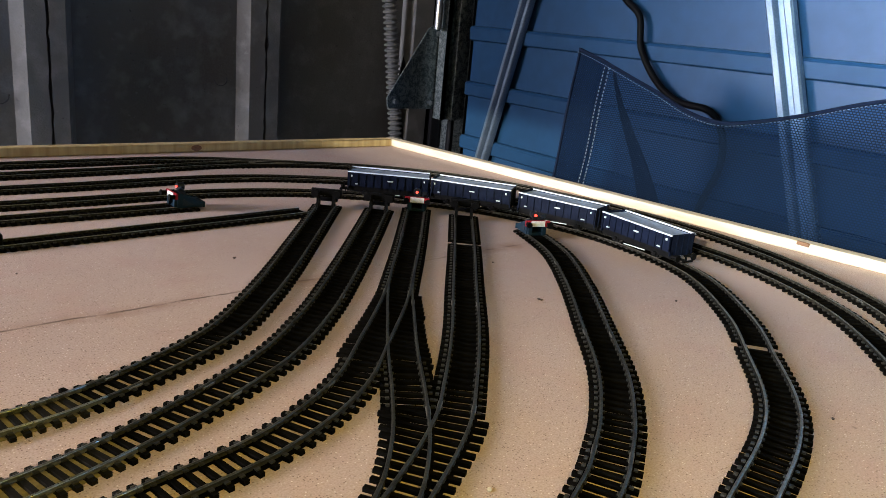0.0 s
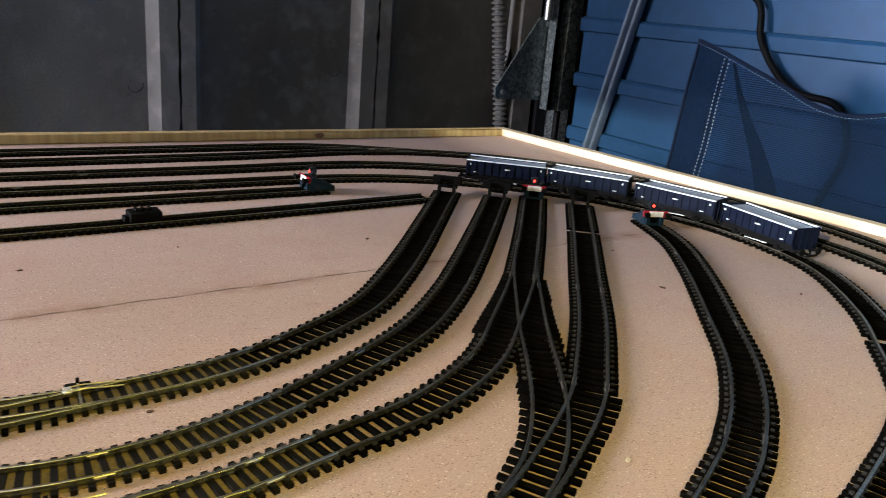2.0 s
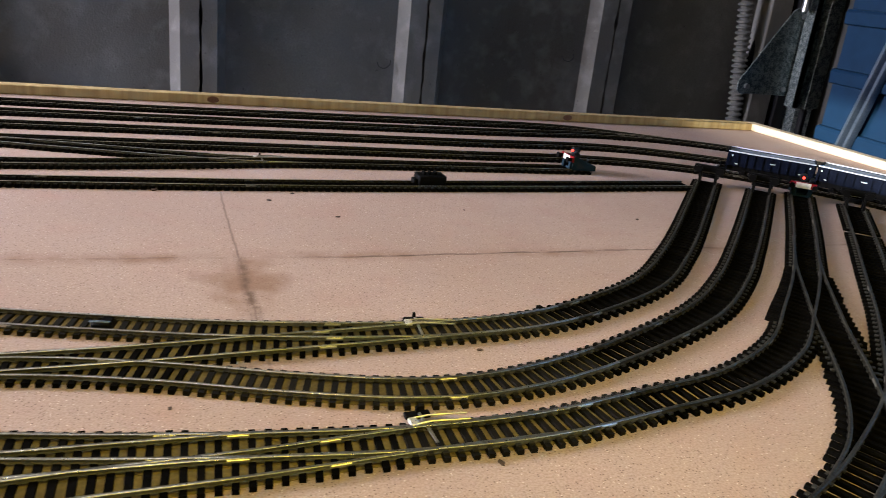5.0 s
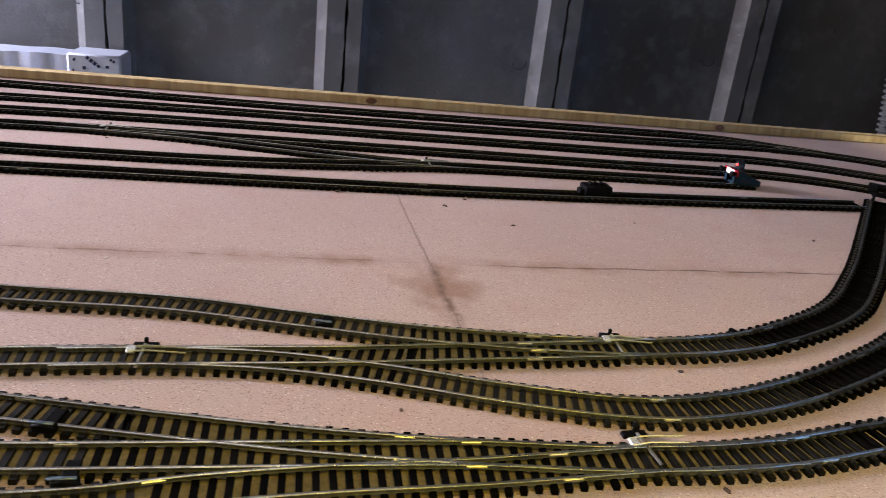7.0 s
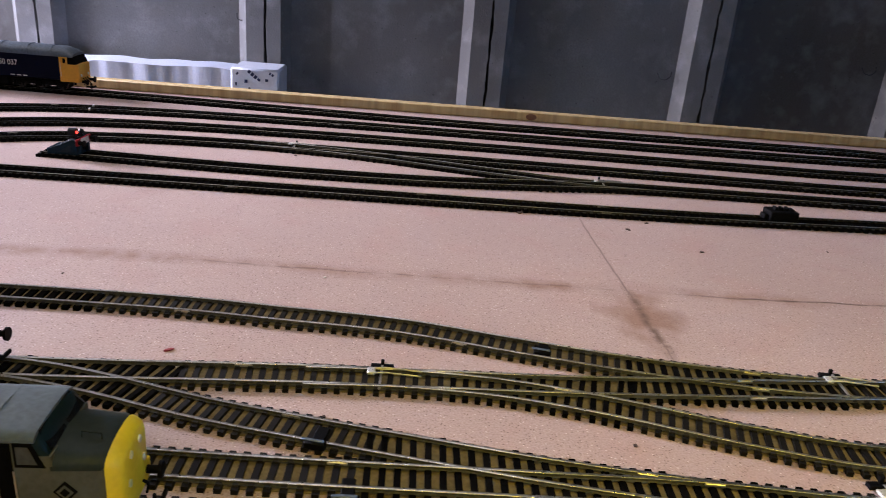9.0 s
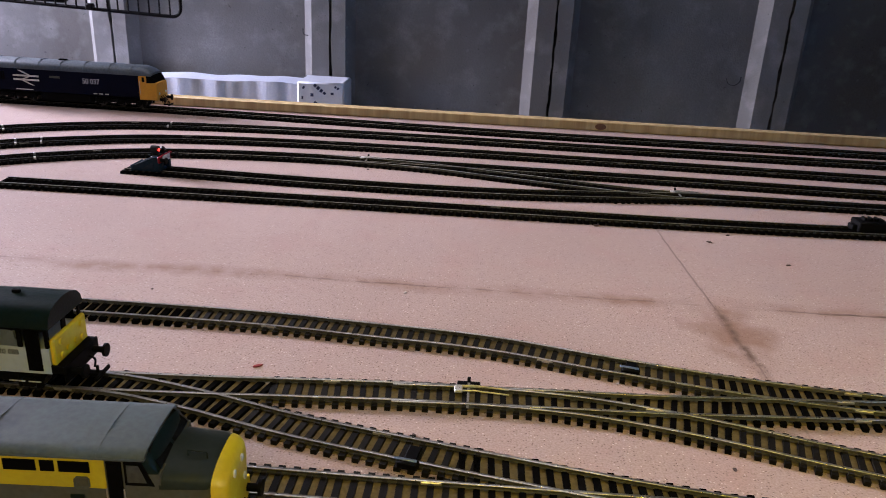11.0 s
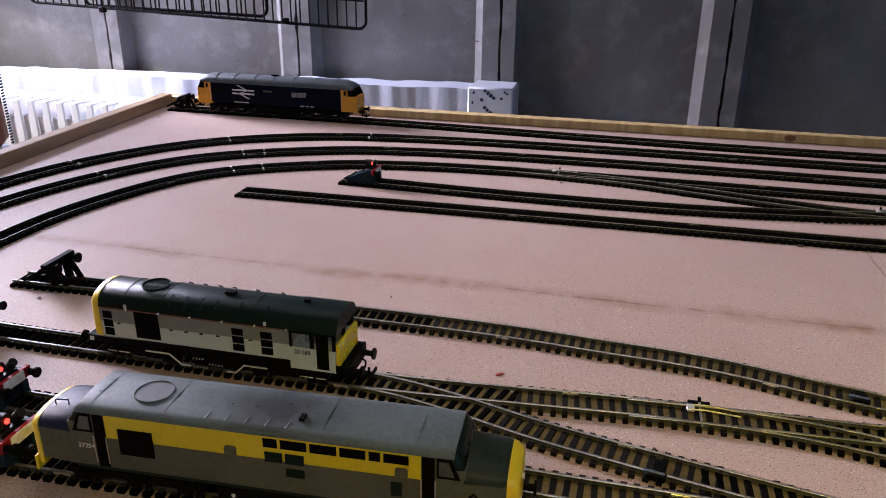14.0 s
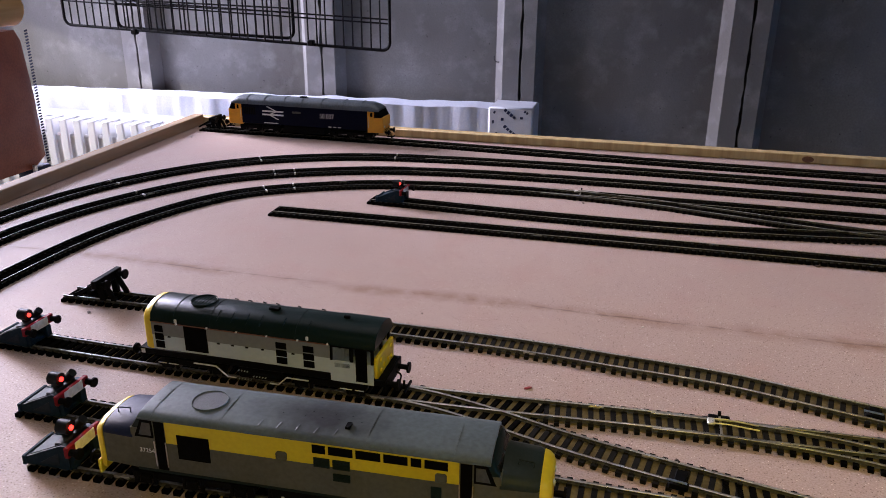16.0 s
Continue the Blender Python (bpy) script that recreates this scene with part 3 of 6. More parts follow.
# corrugated hose hanging in the corner
hose = thing("flexible_hose", "grey corrugated plastic hose hanging in the garage corner", "hose")
hpath = curve3([(2.02, 1.72, 0.62), (2.045, 1.72, 0.34), (2.065, 1.72, 0.2), (2.088, 1.72, 0.03), (2.105, 1.72, -0.11), (2.11, 1.72, -0.4), (2.10, 1.72, -0.85)], 0.0034)
part("tube", tube(B(), hpath, [0.0195 if (i // 2) % 2 else 0.0125 for i in range(len(hpath))], 12), HOSE, hose)
strap = thing("wall_strap", "dark strap hanging beside the corner post", "strap")
part("band", tube(B(), curve3([(2.18, 1.74, 0.5), (2.16, 1.735, 0.25), (2.135, 1.735, 0.1), (2.12, 1.735, 0.02)], 0.02), 0.012, 8), RUBBER, strap)

# ---- railway track ----
CLIP = mat("tinned_clip", (0.85, 0.84, 0.80), (0.70, 0.69, 0.65), rough=0.3, metal=0.6, scale=60)
GAUGE, SL, PITCH_S, RAIL_Z0, RAIL_Z1 = 0.0165, 0.0258, 0.0083, 0.0023, 0.0047


def track_width(p, rails=True):
    """The lengths differ slightly in make: the yard curves and the loops are a little wider than the front lines."""
    return 1.0 + (0.15 if rails else 0.26) * max(0.0, min(1.0, (p.x - 0.75) / 0.35), min(0.7, (p.y - 0.5) / 0.4))


def sleeper_mesh(material, half, chairs=True):
    bm = box(B(), -half, half, -SL / 2, SL / 2, 0.0, 0.0024)
    for s in (-1, 1) if chairs else ():
        for k in (-1, 1):
            y = s * GAUGE / 2 + k * 0.0016
            box(bm, -0.0012, 0.0012, y - 0.0008, y + 0.0008, 0.0024, 0.0033, mi=1)
    me = bpy.data.meshes.new("sleeper")
    bmesh.ops.recalc_face_normals(bm, faces=bm.faces)
    bm.to_mesh(me)
    bm.free()
    me.materials.append(material)
    me.materials.append(CHAIR)
    return me


CHAIR = mat("rail_chair", (0.030, 0.027, 0.021), (0.016, 0.014, 0.011), rough=0.5, scale=200, spec=0.3)
SLEEPER_MESH, LIGHTER_MESH, BROWN_MESH, BROAD_MESH, LONG_MESH = sleeper_mesh(SLEEPER, 0.0019), sleeper_mesh(SLEEPER_LIGHTER, 0.0015), sleeper_mesh(SLEEPER_BROWN, 0.0015), sleeper_mesh(SLEEPER, 0.0022), sleeper_mesh(SLEEPER_LIGHTER, 0.0015, False)
NEAR = "link_one curve_two parked_line curve_three front_line curve_one link_three".split()
FAR = "outer_siding outer_loop middle_loop inner_loop back_siding long_siding crossover".split()
BROWN = "link_one curve_two parked_line curve_three front_line curve_one".split()
RAIL_PROFILE = ((-0.0012, 0), (-0.0012, 0.0004), (-0.0004, 0.0008), (-0.0004, 0.0014), (-0.0009, 0.0017), (-0.0009, 0.0021), (-0.00070, 0.0023), (-0.0002, 0.0024),
                (0.0002, 0.0024), (0.00070, 0.0023), (0.0009, 0.0021), (0.0009, 0.0017), (0.0004, 0.0014), (0.0004, 0.0008), (0.0012, 0.0004), (0.0012, 0))


def rail(path, side, low=0.0):
    bm, rings = B(), []
    for i, p in enumerate(path):
        d = (path[min(i + 1, len(path) - 1)] - path[max(i - 1, 0)]).normalized()
        n = Vector((-d.y, d.x, 0))
        c = p + n * side * GAUGE / 2 * track_width(p)
        rings.append([(c.x + n.x * u, c.y + n.y * u, RAIL_Z0 + v - low) for u, v in RAIL_PROFILE])
    loft(bm, rings)
    k = len(RAIL_PROFILE)
    bm.faces.ensure_lookup_table()
    for i in range(len(path) - 1):
        for h in range(5, 10):
            bm.faces[i * k + h].material_index = 1
    return bm


PATHS = {
    "outer_siding": [(-0.0858, 1.0434), (0.2493, 1.0383), (0.6975, 1.0216), (1.0997, 1.0248), (1.2710, 1.0202), (1.4096, 0.9653)],
    "outer_loop": [(0.0202, 0.3002), (-0.0352, 0.4504), (-0.0519, 0.5976), (-0.0195, 0.7367), (0.0612, 0.8567), (0.1887, 0.9307), (0.3394, 0.9583), (0.5496, 0.9671),
                   (0.8485, 0.9662), (1.1494, 0.9708), (1.3105, 0.9791), (1.4293, 0.9543), (1.5382, 0.8878), (1.6195, 0.7836), (1.6648, 0.6528), (1.6788, 0.5278), (1.6691, 0.4281), (1.6424, 0.3486), (1.5997, 0.2711), (1.5277, 0.1996), (1.4380, 0.1398)],
    "middle_loop": [(0.0702, 0.2802), (0.0150, 0.4103), (-0.0037, 0.5445), (0.0255, 0.6747), (0.0968, 0.7908), (0.2164, 0.8629), (0.3393, 0.8938), (0.5496, 0.9052),
                    (0.8504, 0.9034), (1.0991, 0.9009), (1.2688, 0.9028), (1.3883, 0.8671), (1.4876, 0.8034), (1.5616, 0.6976), (1.6010, 0.5721), (1.6086, 0.4577), (1.5971, 0.3834), (1.5675, 0.3111), (1.5215, 0.2496), (1.4476, 0.1848), (1.3586, 0.1351)],
    "inner_loop": [(0.1302, 0.2702), (0.0851, 0.3602), (0.0739, 0.4703), (0.0828, 0.6007), (0.1348, 0.7278), (0.2333, 0.7979), (0.3383, 0.8299), (0.4994, 0.8413),
                   (0.8009, 0.8403), (1.0498, 0.8362), (1.2181, 0.8350), (1.3279, 0.8092), (1.4174, 0.7547), (1.4913, 0.6723), (1.5312, 0.5812), (1.5406, 0.5018), (1.5208, 0.4082), (1.4573, 0.3236), (1.3972, 0.2698), (1.3487, 0.2299), (1.3069, 0.2054), (1.2502, 0.1843), (1.1508, 0.1572), (1.0013, 0.1410)],
    "back_siding": [(0.2972, 0.7596), (0.4998, 0.7516), (0.6505, 0.7541), (0.7511, 0.7647), (0.8610, 0.7798), (1.0004, 0.7830), (1.1930, 0.7859)],
    "crossover": [(0.4594, 0.8415), (0.5396, 0.8369), (0.6000, 0.8294), (0.6605, 0.8158), (0.7409, 0.7987), (0.8210, 0.7846), (0.8910, 0.7816)],
    "long_siding": [(0.2109, 0.6909), (0.5205, 0.6960), (0.8513, 0.7000), (1.0798, 0.7129), (1.2898, 0.7293)],
    "curve_one": [(1.3258, 0.7444), (1.2389, 0.6369), (1.1843, 0.5701), (1.1409, 0.5204), (1.0918, 0.4713), (1.0347, 0.4369), (0.9717, 0.4129), (0.8966, 0.4062), (0.8033, 0.4143),
                  (0.7230, 0.4296), (0.6522, 0.4449), (0.5822, 0.4506), (0.5024, 0.4556), (0.3515, 0.4545), (0.2101, 0.4502), (0.1460, 0.4482)],
    "link_one": [(0.9617, 0.4107), (0.9016, 0.4042), (0.8228, 0.3974), (0.7432, 0.3907), (0.6623, 0.3867), (0.6029, 0.3827)],
    "curve_two": [(1.3714, 0.7103), (1.2792, 0.6032), (1.2131, 0.5284), (1.1622, 0.4739), (1.1067, 0.4243), (1.0466, 0.3889), (0.9867, 0.3617), (0.9318, 0.3458), (0.8821, 0.3436),
                  (0.8227, 0.3558), (0.7633, 0.3724), (0.7030, 0.3839), (0.6322, 0.3858), (0.5633, 0.3813), (0.5033, 0.3763), (0.4428, 0.3731), (0.3719, 0.3721)],
    "parked_line": [(0.1600, 0.3716), (0.2501, 0.3707), (0.4023, 0.3725), (0.4630, 0.3721), (0.5085, 0.3634), (0.5612, 0.3484), (0.6164, 0.3369), (0.6657, 0.3276), (0.7246, 0.3172), (0.7933, 0.3085), (0.8624, 0.3031)],
    "curve_three": [(1.4150, 0.6997), (1.3238, 0.5873), (1.2715, 0.5246), (1.2249, 0.4701), (1.1715, 0.4154), (1.1216, 0.3675), (1.0614, 0.3343), (1.0015, 0.3194), (0.9319, 0.3054), (0.8624, 0.3031),
                    (0.7933, 0.3075), (0.7055, 0.3071), (0.6067, 0.3062), (0.4535, 0.3065), (0.2342, 0.3037)],
    "front_line": [(0.9518, 0.3076), (0.8822, 0.3031), (0.8032, 0.2954), (0.7368, 0.2910), (0.6868, 0.2857), (0.6283, 0.2770), (0.5047, 0.2730), (0.3825, 0.2663), (0.2809, 0.2627)],
    "link_three": [(1.2969, 0.5563), (1.2439, 0.4894), (1.2061, 0.4350), (1.1766, 0.3915), (1.1466, 0.3435), (1.1182, 0.3022), (1.0859, 0.2666), (1.0460, 0.2380)],
    "curve_four": [(1.4484, 0.6575), (1.3616, 0.5513), (1.3003, 0.4777), (1.2330, 0.3961), (1.1816, 0.3395), (1.1462, 0.3040), (1.0989, 0.2698), (1.0460, 0.2380), (0.9715, 0.2057), (0.8625, 0.1798)],
    "curve_five": [(1.4768, 0.5838), (1.4458, 0.5122), (1.3927, 0.4384), (1.3265, 0.3598), (1.2769, 0.3027), (1.2337, 0.2636), (1.2028, 0.2413), (1.1688, 0.2208), (1.0909, 0.1875), (0.9715, 0.1607)],
}
BRANCH = {"outer_siding": "outer_loop", "crossover": "inner_loop back_siding", "link_one": "curve_one curve_two", "curve_two": "parked_line",
          "parked_line": "curve_three", "front_line": "curve_three", "link_three": "curve_three curve_four"}
CURVES = {k: curve3([(x, y, 0) for x, y in v], PITCH_S) for k, v in PATHS.items()}


def offset_to(p, n, path):
    """Signed distance across a track to the nearest point of another, or None if it is far along."""
    q = min(path, key=lambda c: (c - p).length_squared)
    if (q - p).length > 0.034:
        return None
    return (q - p).dot(n)


GAPS = ((1.4119, 0.2792, 0), (1.3792, 0.5717, 0), (1.1783, 0.3208, 0), (1.2430, 0.4170, 0))   # sleepers left out at the joints
TRACKS = {}
for key, path in CURVES.items():
    TRACKS[key] = tr = thing("railway_track", "brass-toned rails on black plastic sleepers pinned to the board", "track", group="tracks")
    mains = [CURVES[k] for k in BRANCH.get(key, "").split()]
    sides = [CURVES[k] for k in BRANCH if key in BRANCH[k].split()]
    low = 0.00003 * len(TRACKS)
    for s in (-1, 1):
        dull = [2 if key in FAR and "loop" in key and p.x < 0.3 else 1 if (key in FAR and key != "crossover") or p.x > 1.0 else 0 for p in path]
        i = 0
        while i < len(path) - 1:                 # darker on the loops and curves, bright on the turnouts: reflections put in the colour
            j = i + 1
            while j < len(path) - 1 and dull[j] == dull[i]:
                j += 1
            part("rail", rail(path[i:j + 1], s, low), (RAIL_DARK if dull[i] else RAIL_SIDE, (RAIL_GREY if key not in FAR else RAIL_TOP_DARK if path[i].x < 0.3 and "loop" in key else RAIL_DULL) if dull[i] else RAIL_TOP), tr, smooth=50)
            i = j
    # thin moulded webbing under the sleepers, by stretches of one colour; wide strips are painted gap shade
    zone = [GAP_KHAKI if key in NEAR and 0.15 < p.x < 1.0 else GAP_DARK if key in FAR and not (p.x > 1.2 and p.y < 0.5) else BED_BLACK for p in path]
    i = 0
    while i < len(path) - 1:
        j = i + 1
        while j < len(path) - 1 and zone[j] is zone[i]:
            j += 1
        spans = [(-0.47, 0.47)] if zone[i] is GAP_DARK else [(-0.375, 0.375)] if zone[i] is GAP_KHAKI else [(-0.375, -0.265), (0.265, 0.375)]
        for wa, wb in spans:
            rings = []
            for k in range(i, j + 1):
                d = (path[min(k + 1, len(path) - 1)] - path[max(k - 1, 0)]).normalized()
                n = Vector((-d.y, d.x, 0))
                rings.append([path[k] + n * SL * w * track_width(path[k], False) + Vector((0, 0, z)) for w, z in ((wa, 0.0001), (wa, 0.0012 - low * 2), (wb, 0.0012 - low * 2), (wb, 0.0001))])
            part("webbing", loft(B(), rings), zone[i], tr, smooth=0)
        i = j
    run, i = 0.0, 0
    while i < len(path) - 1:
        p = path[i].lerp(path[i + 1], run)
        d = (path[min(i + 2, len(path) - 1)] - path[max(i - 1, 0)]).normalized()
        run += (0.0066 if p.x < 1.0 else 0.0079) / PITCH_S
        if run >= 1.0:
            i, run = i + 1, run - 1.0
        n = Vector((-d.y, d.x, 0))
        if any((o := offset_to(p, n, m)) is not None and abs(o) < 0.0235 for m in mains):
            continue
        lo = hi = 0.0
        for m in sides:
            o = offset_to(p, n, m)
            if o is not None and 0.002 < abs(o) < 0.0235:
                lo, hi = min(lo, o), max(hi, o)
        shift, size = (lo + hi) / 2, (SL + hi - lo) / SL
        if any((p - Vector(g)).length < 0.0041 for g in GAPS):
            continue
        ob = new("sleeper", LONG_MESH if size > 1.08 else BROWN_MESH if key in BROWN and 0.47 < p.x < 0.99 else BROAD_MESH if key in FAR and not (p.x > 1.2 and p.y < 0.5) else LIGHTER_MESH if p.x >= 0.99 else SLEEPER_MESH)
        ob.parent = tr
        c = p + n * shift
        ob.matrix_local = Matrix.Translation(c) @ Matrix.Rotation(math.atan2(d.y, d.x) + random.uniform(-0.02, 0.02), 4, "Z") @ Matrix.Diagonal((1, size * track_width(p, False), 1, 1))
    # fishplates at the joints between lengths of track
    for i in range(14, len(path) - 6, 20):
        d = (path[i + 1] - path[i - 1]).normalized()
        n = Vector((-d.y, d.x, 0))
        for s in (-1, 1):
            if random.random() < (0.4 if key in FAR else 0.75):
                bm = box(B(), -0.0045, 0.0045, -0.0013, 0.0013, 0.0001, 0.0016, 0.0003)
                o = part("fishplate", bm, JOINER_DULL if key in FAR or path[i].x > 1.0 else JOINER, tr, smooth=0)
                o.matrix_local = Matrix.Translation(path[i] + n * s * GAUGE / 2 * track_width(path[i]) + Vector((0, 0, RAIL_Z0))) @ Matrix.Rotation(math.atan2(d.y, d.x), 4, "Z")

# bright joints between the lengths of the loops
for jx, jy in ((-0.016, 0.727), (0.039, 0.696), (0.097, 0.873), (0.138, 0.827), (0.173, 0.826), (0.175, 0.745), (0.198, 0.764), (0.263, 0.956)):
    key = min(FAR, key=lambda k: min((p - Vector((jx, jy, 0))).length for p in CURVES[k]))
    path = CURVES[key]
    i = min(range(1, len(path) - 1), key=lambda k: (path[k] - Vector((jx, jy, 0))).length)
    d = (path[i + 1] - path[i - 1]).normalized()
    n = Vector((-d.y, d.x, 0))
    for s in (-1, 1):
        o = part("fishplate", box(B(), -0.0011, 0.0011, -0.0024, 0.0024, -0.0002, 0.0026, 0.0003), CLIP, TRACKS[key], "bright rail joint", smooth=0)
        o.matrix_local = Matrix.Translation(path[i] + n * s * GAUGE / 2 * track_width(path[i]) + Vector((0, 0, RAIL_Z0))) @ Matrix.Rotation(math.atan2(d.y, d.x), 4, "Z")

# point levers beside the turnouts
FEED_STEEL = mat("blued_tin", (0.24, 0.30, 0.38), (0.12, 0.16, 0.21), rough=0.35, metal=0.7, scale=200)
for lx, ly, ang in ((0.645, 0.401, 0), (0.878, 0.325, 5), (0.902, 0.424, -3), (0.52, 0.858, 0), (0.84, 0.801, 3)):
    lever = thing("point_lever", "black point lever with a bright steel tie bar", "lever", pose(lx, ly, 0, rz=ang) @ Matrix.Scale(0.62, 4), group="point levers")
    bm = box(B(), -0.010, 0.010, -0.004, 0.003, 0, 0.0035, 0.0006)
    box(bm, -0.0015, 0.0015, -0.001, 0.002, 0.0035, 0.0085, 0.0004)
    part("housing", bm, BLACK, lever)
    part("tie_bar", box(B(), -0.001, 0.001, -0.042, -0.004, 0.0048, 0.0060), JOINER, lever, "bright steel tie bar")
    for y0 in (-0.0120, -0.0200):
        part("spring", tube(B(), [(-0.008, y0, 0.0072), (0.004, y0 + 0.0006, 0.0078), (0.034, y0 - 0.0012, 0.0070)], 0.0008, 6), JOINER, lever, "bright wire spring")
    part("catch", box(B(), -0.012, -0.005, -0.021, -0.011, 0.0050, 0.0078, 0.0008), CLIP, lever, "bright metal catch")
for lx, ly, ang in ((0.6215, 0.3330, -10), (0.638, 0.2975, 2), (0.736, 0.431, -12)):
    feed = thing("power_clip", "small black power clip with a blue-white metal spring on the rails", "power clip", pose(lx, ly, 0.0008, rz=ang), group="power clips")
    bm = box(B(), -0.0050, 0.0050, -0.0105, -0.0060, 0.0012, 0.0054, 0.0008)
    box(bm, -0.0030, 0.0030, -0.0060, 0.0065, 0.0012, 0.0030, 0.0005)
    part("case", bm, BLACK, feed)
    part("spring", box(B(), -0.0062, 0.0042, -0.0093, -0.0075, 0.0050, 0.0060, 0.0003), FEED_STEEL, feed, "blue-white spring plate")


# ---- buffer stops ----


BUF_DARK = mat("buffer_dark_housing", (0.008, 0.010, 0.014), rough=0.45, scale=90, spec=0.25)
BUF_EDGE = mat("buffer_worn_edge", (0.022, 0.033, 0.045), (0.015, 0.023, 0.032), rough=0.5, scale=90, spec=0.06)


def lamp_buffer(m, label):
    """Illuminated stop: blue-grey sloping sides, red beam with a white panel, two lamps; the beam faces +x."""
    t = thing("buffer_stop", label, "buffer stop", m @ Matrix.Scale(0.9, 4), group="illuminated buffer stops")
    bm = B()
    for s in (-1, 1):
        prism(bm, [(-0.030, 0.004), (-0.030, 0.0085), (-0.004, 0.020), (0.0, 0.020), (0.0, 0.004)], 1, s * 0.0105 - 0.0016, s * 0.0105 + 0.0016)
    box(bm, -0.032, -0.0295, -0.013, 0.013, 0.003, 0.0095, 0.0005)
    box(bm, -0.031, 0.0, -0.011, 0.011, 0.0028, 0.006, 0.0005)
    part("side_frame", bm, BUF_GREY, t)
    bm = B()
    prism(bm, [(-0.028, 0.0075), (-0.028, 0.0095), (-0.004, 0.0155), (-0.004, 0.0135)], 1, -0.009, 0.009)
    part("sloping_plate", bm, BUF_GREY, t)
    part("beam", box(B(), 0.0, 0.003, -0.0150, 0.0150, 0.0140, 0.0210, 0.0005), BUF_RED, t, "red beam")
    part("white_panel", box(B(), 0.003, 0.0034, -0.0085, 0.0085, 0.0142, 0.0208), WHITE, t, "white panel")
    for s in (-1, 1):
        bm = cyl(B(), (0.003, s * 0.0128, 0.0172), (0.008, s * 0.0128, 0.0172), 0.0022, 10)
        cyl(bm, (0.008, s * 0.0128, 0.0172), (0.0095, s * 0.0128, 0.0172), 0.0034, 14)
        part("buffer_head", bm, BLACK, t, "black round buffer")
        bm = box(B(), -0.001, 0.003, s * 0.0085 - 0.0025, s * 0.0085 + 0.0025, 0.004, 0.0135, 0.0004)
        part("upright", bm, BUF_GREY, t)
    bm = cyl(B(), (-0.012, -0.001, 0.0255), (-0.0045, -0.001, 0.0255), 0.0044, 18)
    box(bm, -0.010, -0.006, -0.0030, 0.0022, 0.0180, 0.0225)
    lamp = part("lamp", bm, BUF_DARK, t, "dark round lamp housing")
    part("lens", cyl(B(), (-0.0045, -0.001, 0.0255), (-0.0036, -0.001, 0.0255), 0.0016, 12), RED_GLOW, lamp, "glowing red lens")
    part("knob", cyl(B(), (-0.009, 0.0085, 0.0195), (-0.003, 0.0085, 0.0255), 0.0028, 14), BUF_DARK, t)
    part("bracket", box(B(), -0.0100, -0.004, -0.010, 0.010, 0.0165, 0.0198, 0.0006), BUF_DARK, t)
    for s in (-1, 1):                            # raised pale edge and sunk triangle on each side frame
        y0 = s * 0.0121
        part("side_recess", prism(B(), [(-0.020, 0.0062), (-0.0065, 0.0145), (-0.0065, 0.0062)], 1, *sorted((y0, y0 + s * 0.0003))), BUF_EDGE, t)
        part("frame_edge", tube(B(), [(-0.0295, s * 0.0105, 0.0087), (-0.0040, s * 0.0105, 0.0201)], 0.0005, 6), BUF_EDGE, t)
    return t


def rail_buffer(m, label):
    """Plain black stop of bent rails with a cross beam and two pads, facing +x."""
    t = thing("buffer_stop", label, "buffer stop", m, group="plain buffer stops")
    for s in (-1, 1):
        y = s * GAUGE / 2
        bm = B()
        prism(bm, [(-0.002, 0.004), (-0.004, 0.020), (0.001, 0.022), (0.003, 0.004)], 1, y - 0.0016, y + 0.0016)
        prism(bm, [(-0.026, 0.004), (-0.026, 0.0065), (-0.004, 0.018), (-0.002, 0.015)], 1, y - 0.0012, y + 0.0012)
        prism(bm, [(0.012, 0.004), (0.003, 0.021), (0.0, 0.019), (0.008, 0.004)], 1, y - 0.0012, y + 0.0012)
        part("strut", bm, BLACK, t)
        bm = cyl(B(), (0.002, s * 0.0115, 0.0185), (0.007, s * 0.0115, 0.0185), 0.0022, 10)
        cyl(bm, (0.007, s * 0.0115, 0.0185), (0.0085, s * 0.0115, 0.0185), 0.004, 12)
        part("pad", bm, BLACK, t)
    part("beam", box(B(), -0.003, 0.002, -0.0165, 0.0165, 0.0155, 0.0225, 0.0006), BLACK, t)
    part("lower_beam", box(B(), -0.012, -0.008, -0.011, 0.011, 0.007, 0.0105, 0.0005), BLACK, t)
    return t


def end_of(key, last, back=0.0):
    path = CURVES[key]
    a, b = (path[-1], path[-4]) if last else (path[0], path[3])
    d = (b - a).normalized()
    p = a + d * back
    return pose(p.x, p.y, 0, rz=math.degrees(math.atan2(d.y, d.x)))


LAMPED = "illuminated buffer stop with blue-grey frame, red beam and glowing red lamp"
PLAIN = "black plastic rail-built buffer stop at a siding's end"
lamp_buffer(end_of("back_siding", False, 0.036), LAMPED)
lamp_buffer(end_of("back_siding", True, 0.020), LAMPED)
lamp_buffer(end_of("curve_three", False, 0.012), LAMPED)
lamp_buffer(end_of("curve_five", False, 0.02), LAMPED)
lamp_buffer(end_of("parked_line", False, 0.028), LAMPED)
lamp_buffer(end_of("curve_three", True, 0.029), LAMPED)
lamp_buffer(end_of("front_line", True, 0.029), LAMPED)
rail_buffer(end_of("curve_one", False, 0.008), PLAIN)
rail_buffer(end_of("curve_two", False, 0.008), PLAIN)
rail_buffer(end_of("curve_four", False, 0.008), PLAIN)
rail_buffer(end_of("curve_one", True, 0.036), PLAIN)
rail_buffer(end_of("outer_siding", False, 0.02), PLAIN)

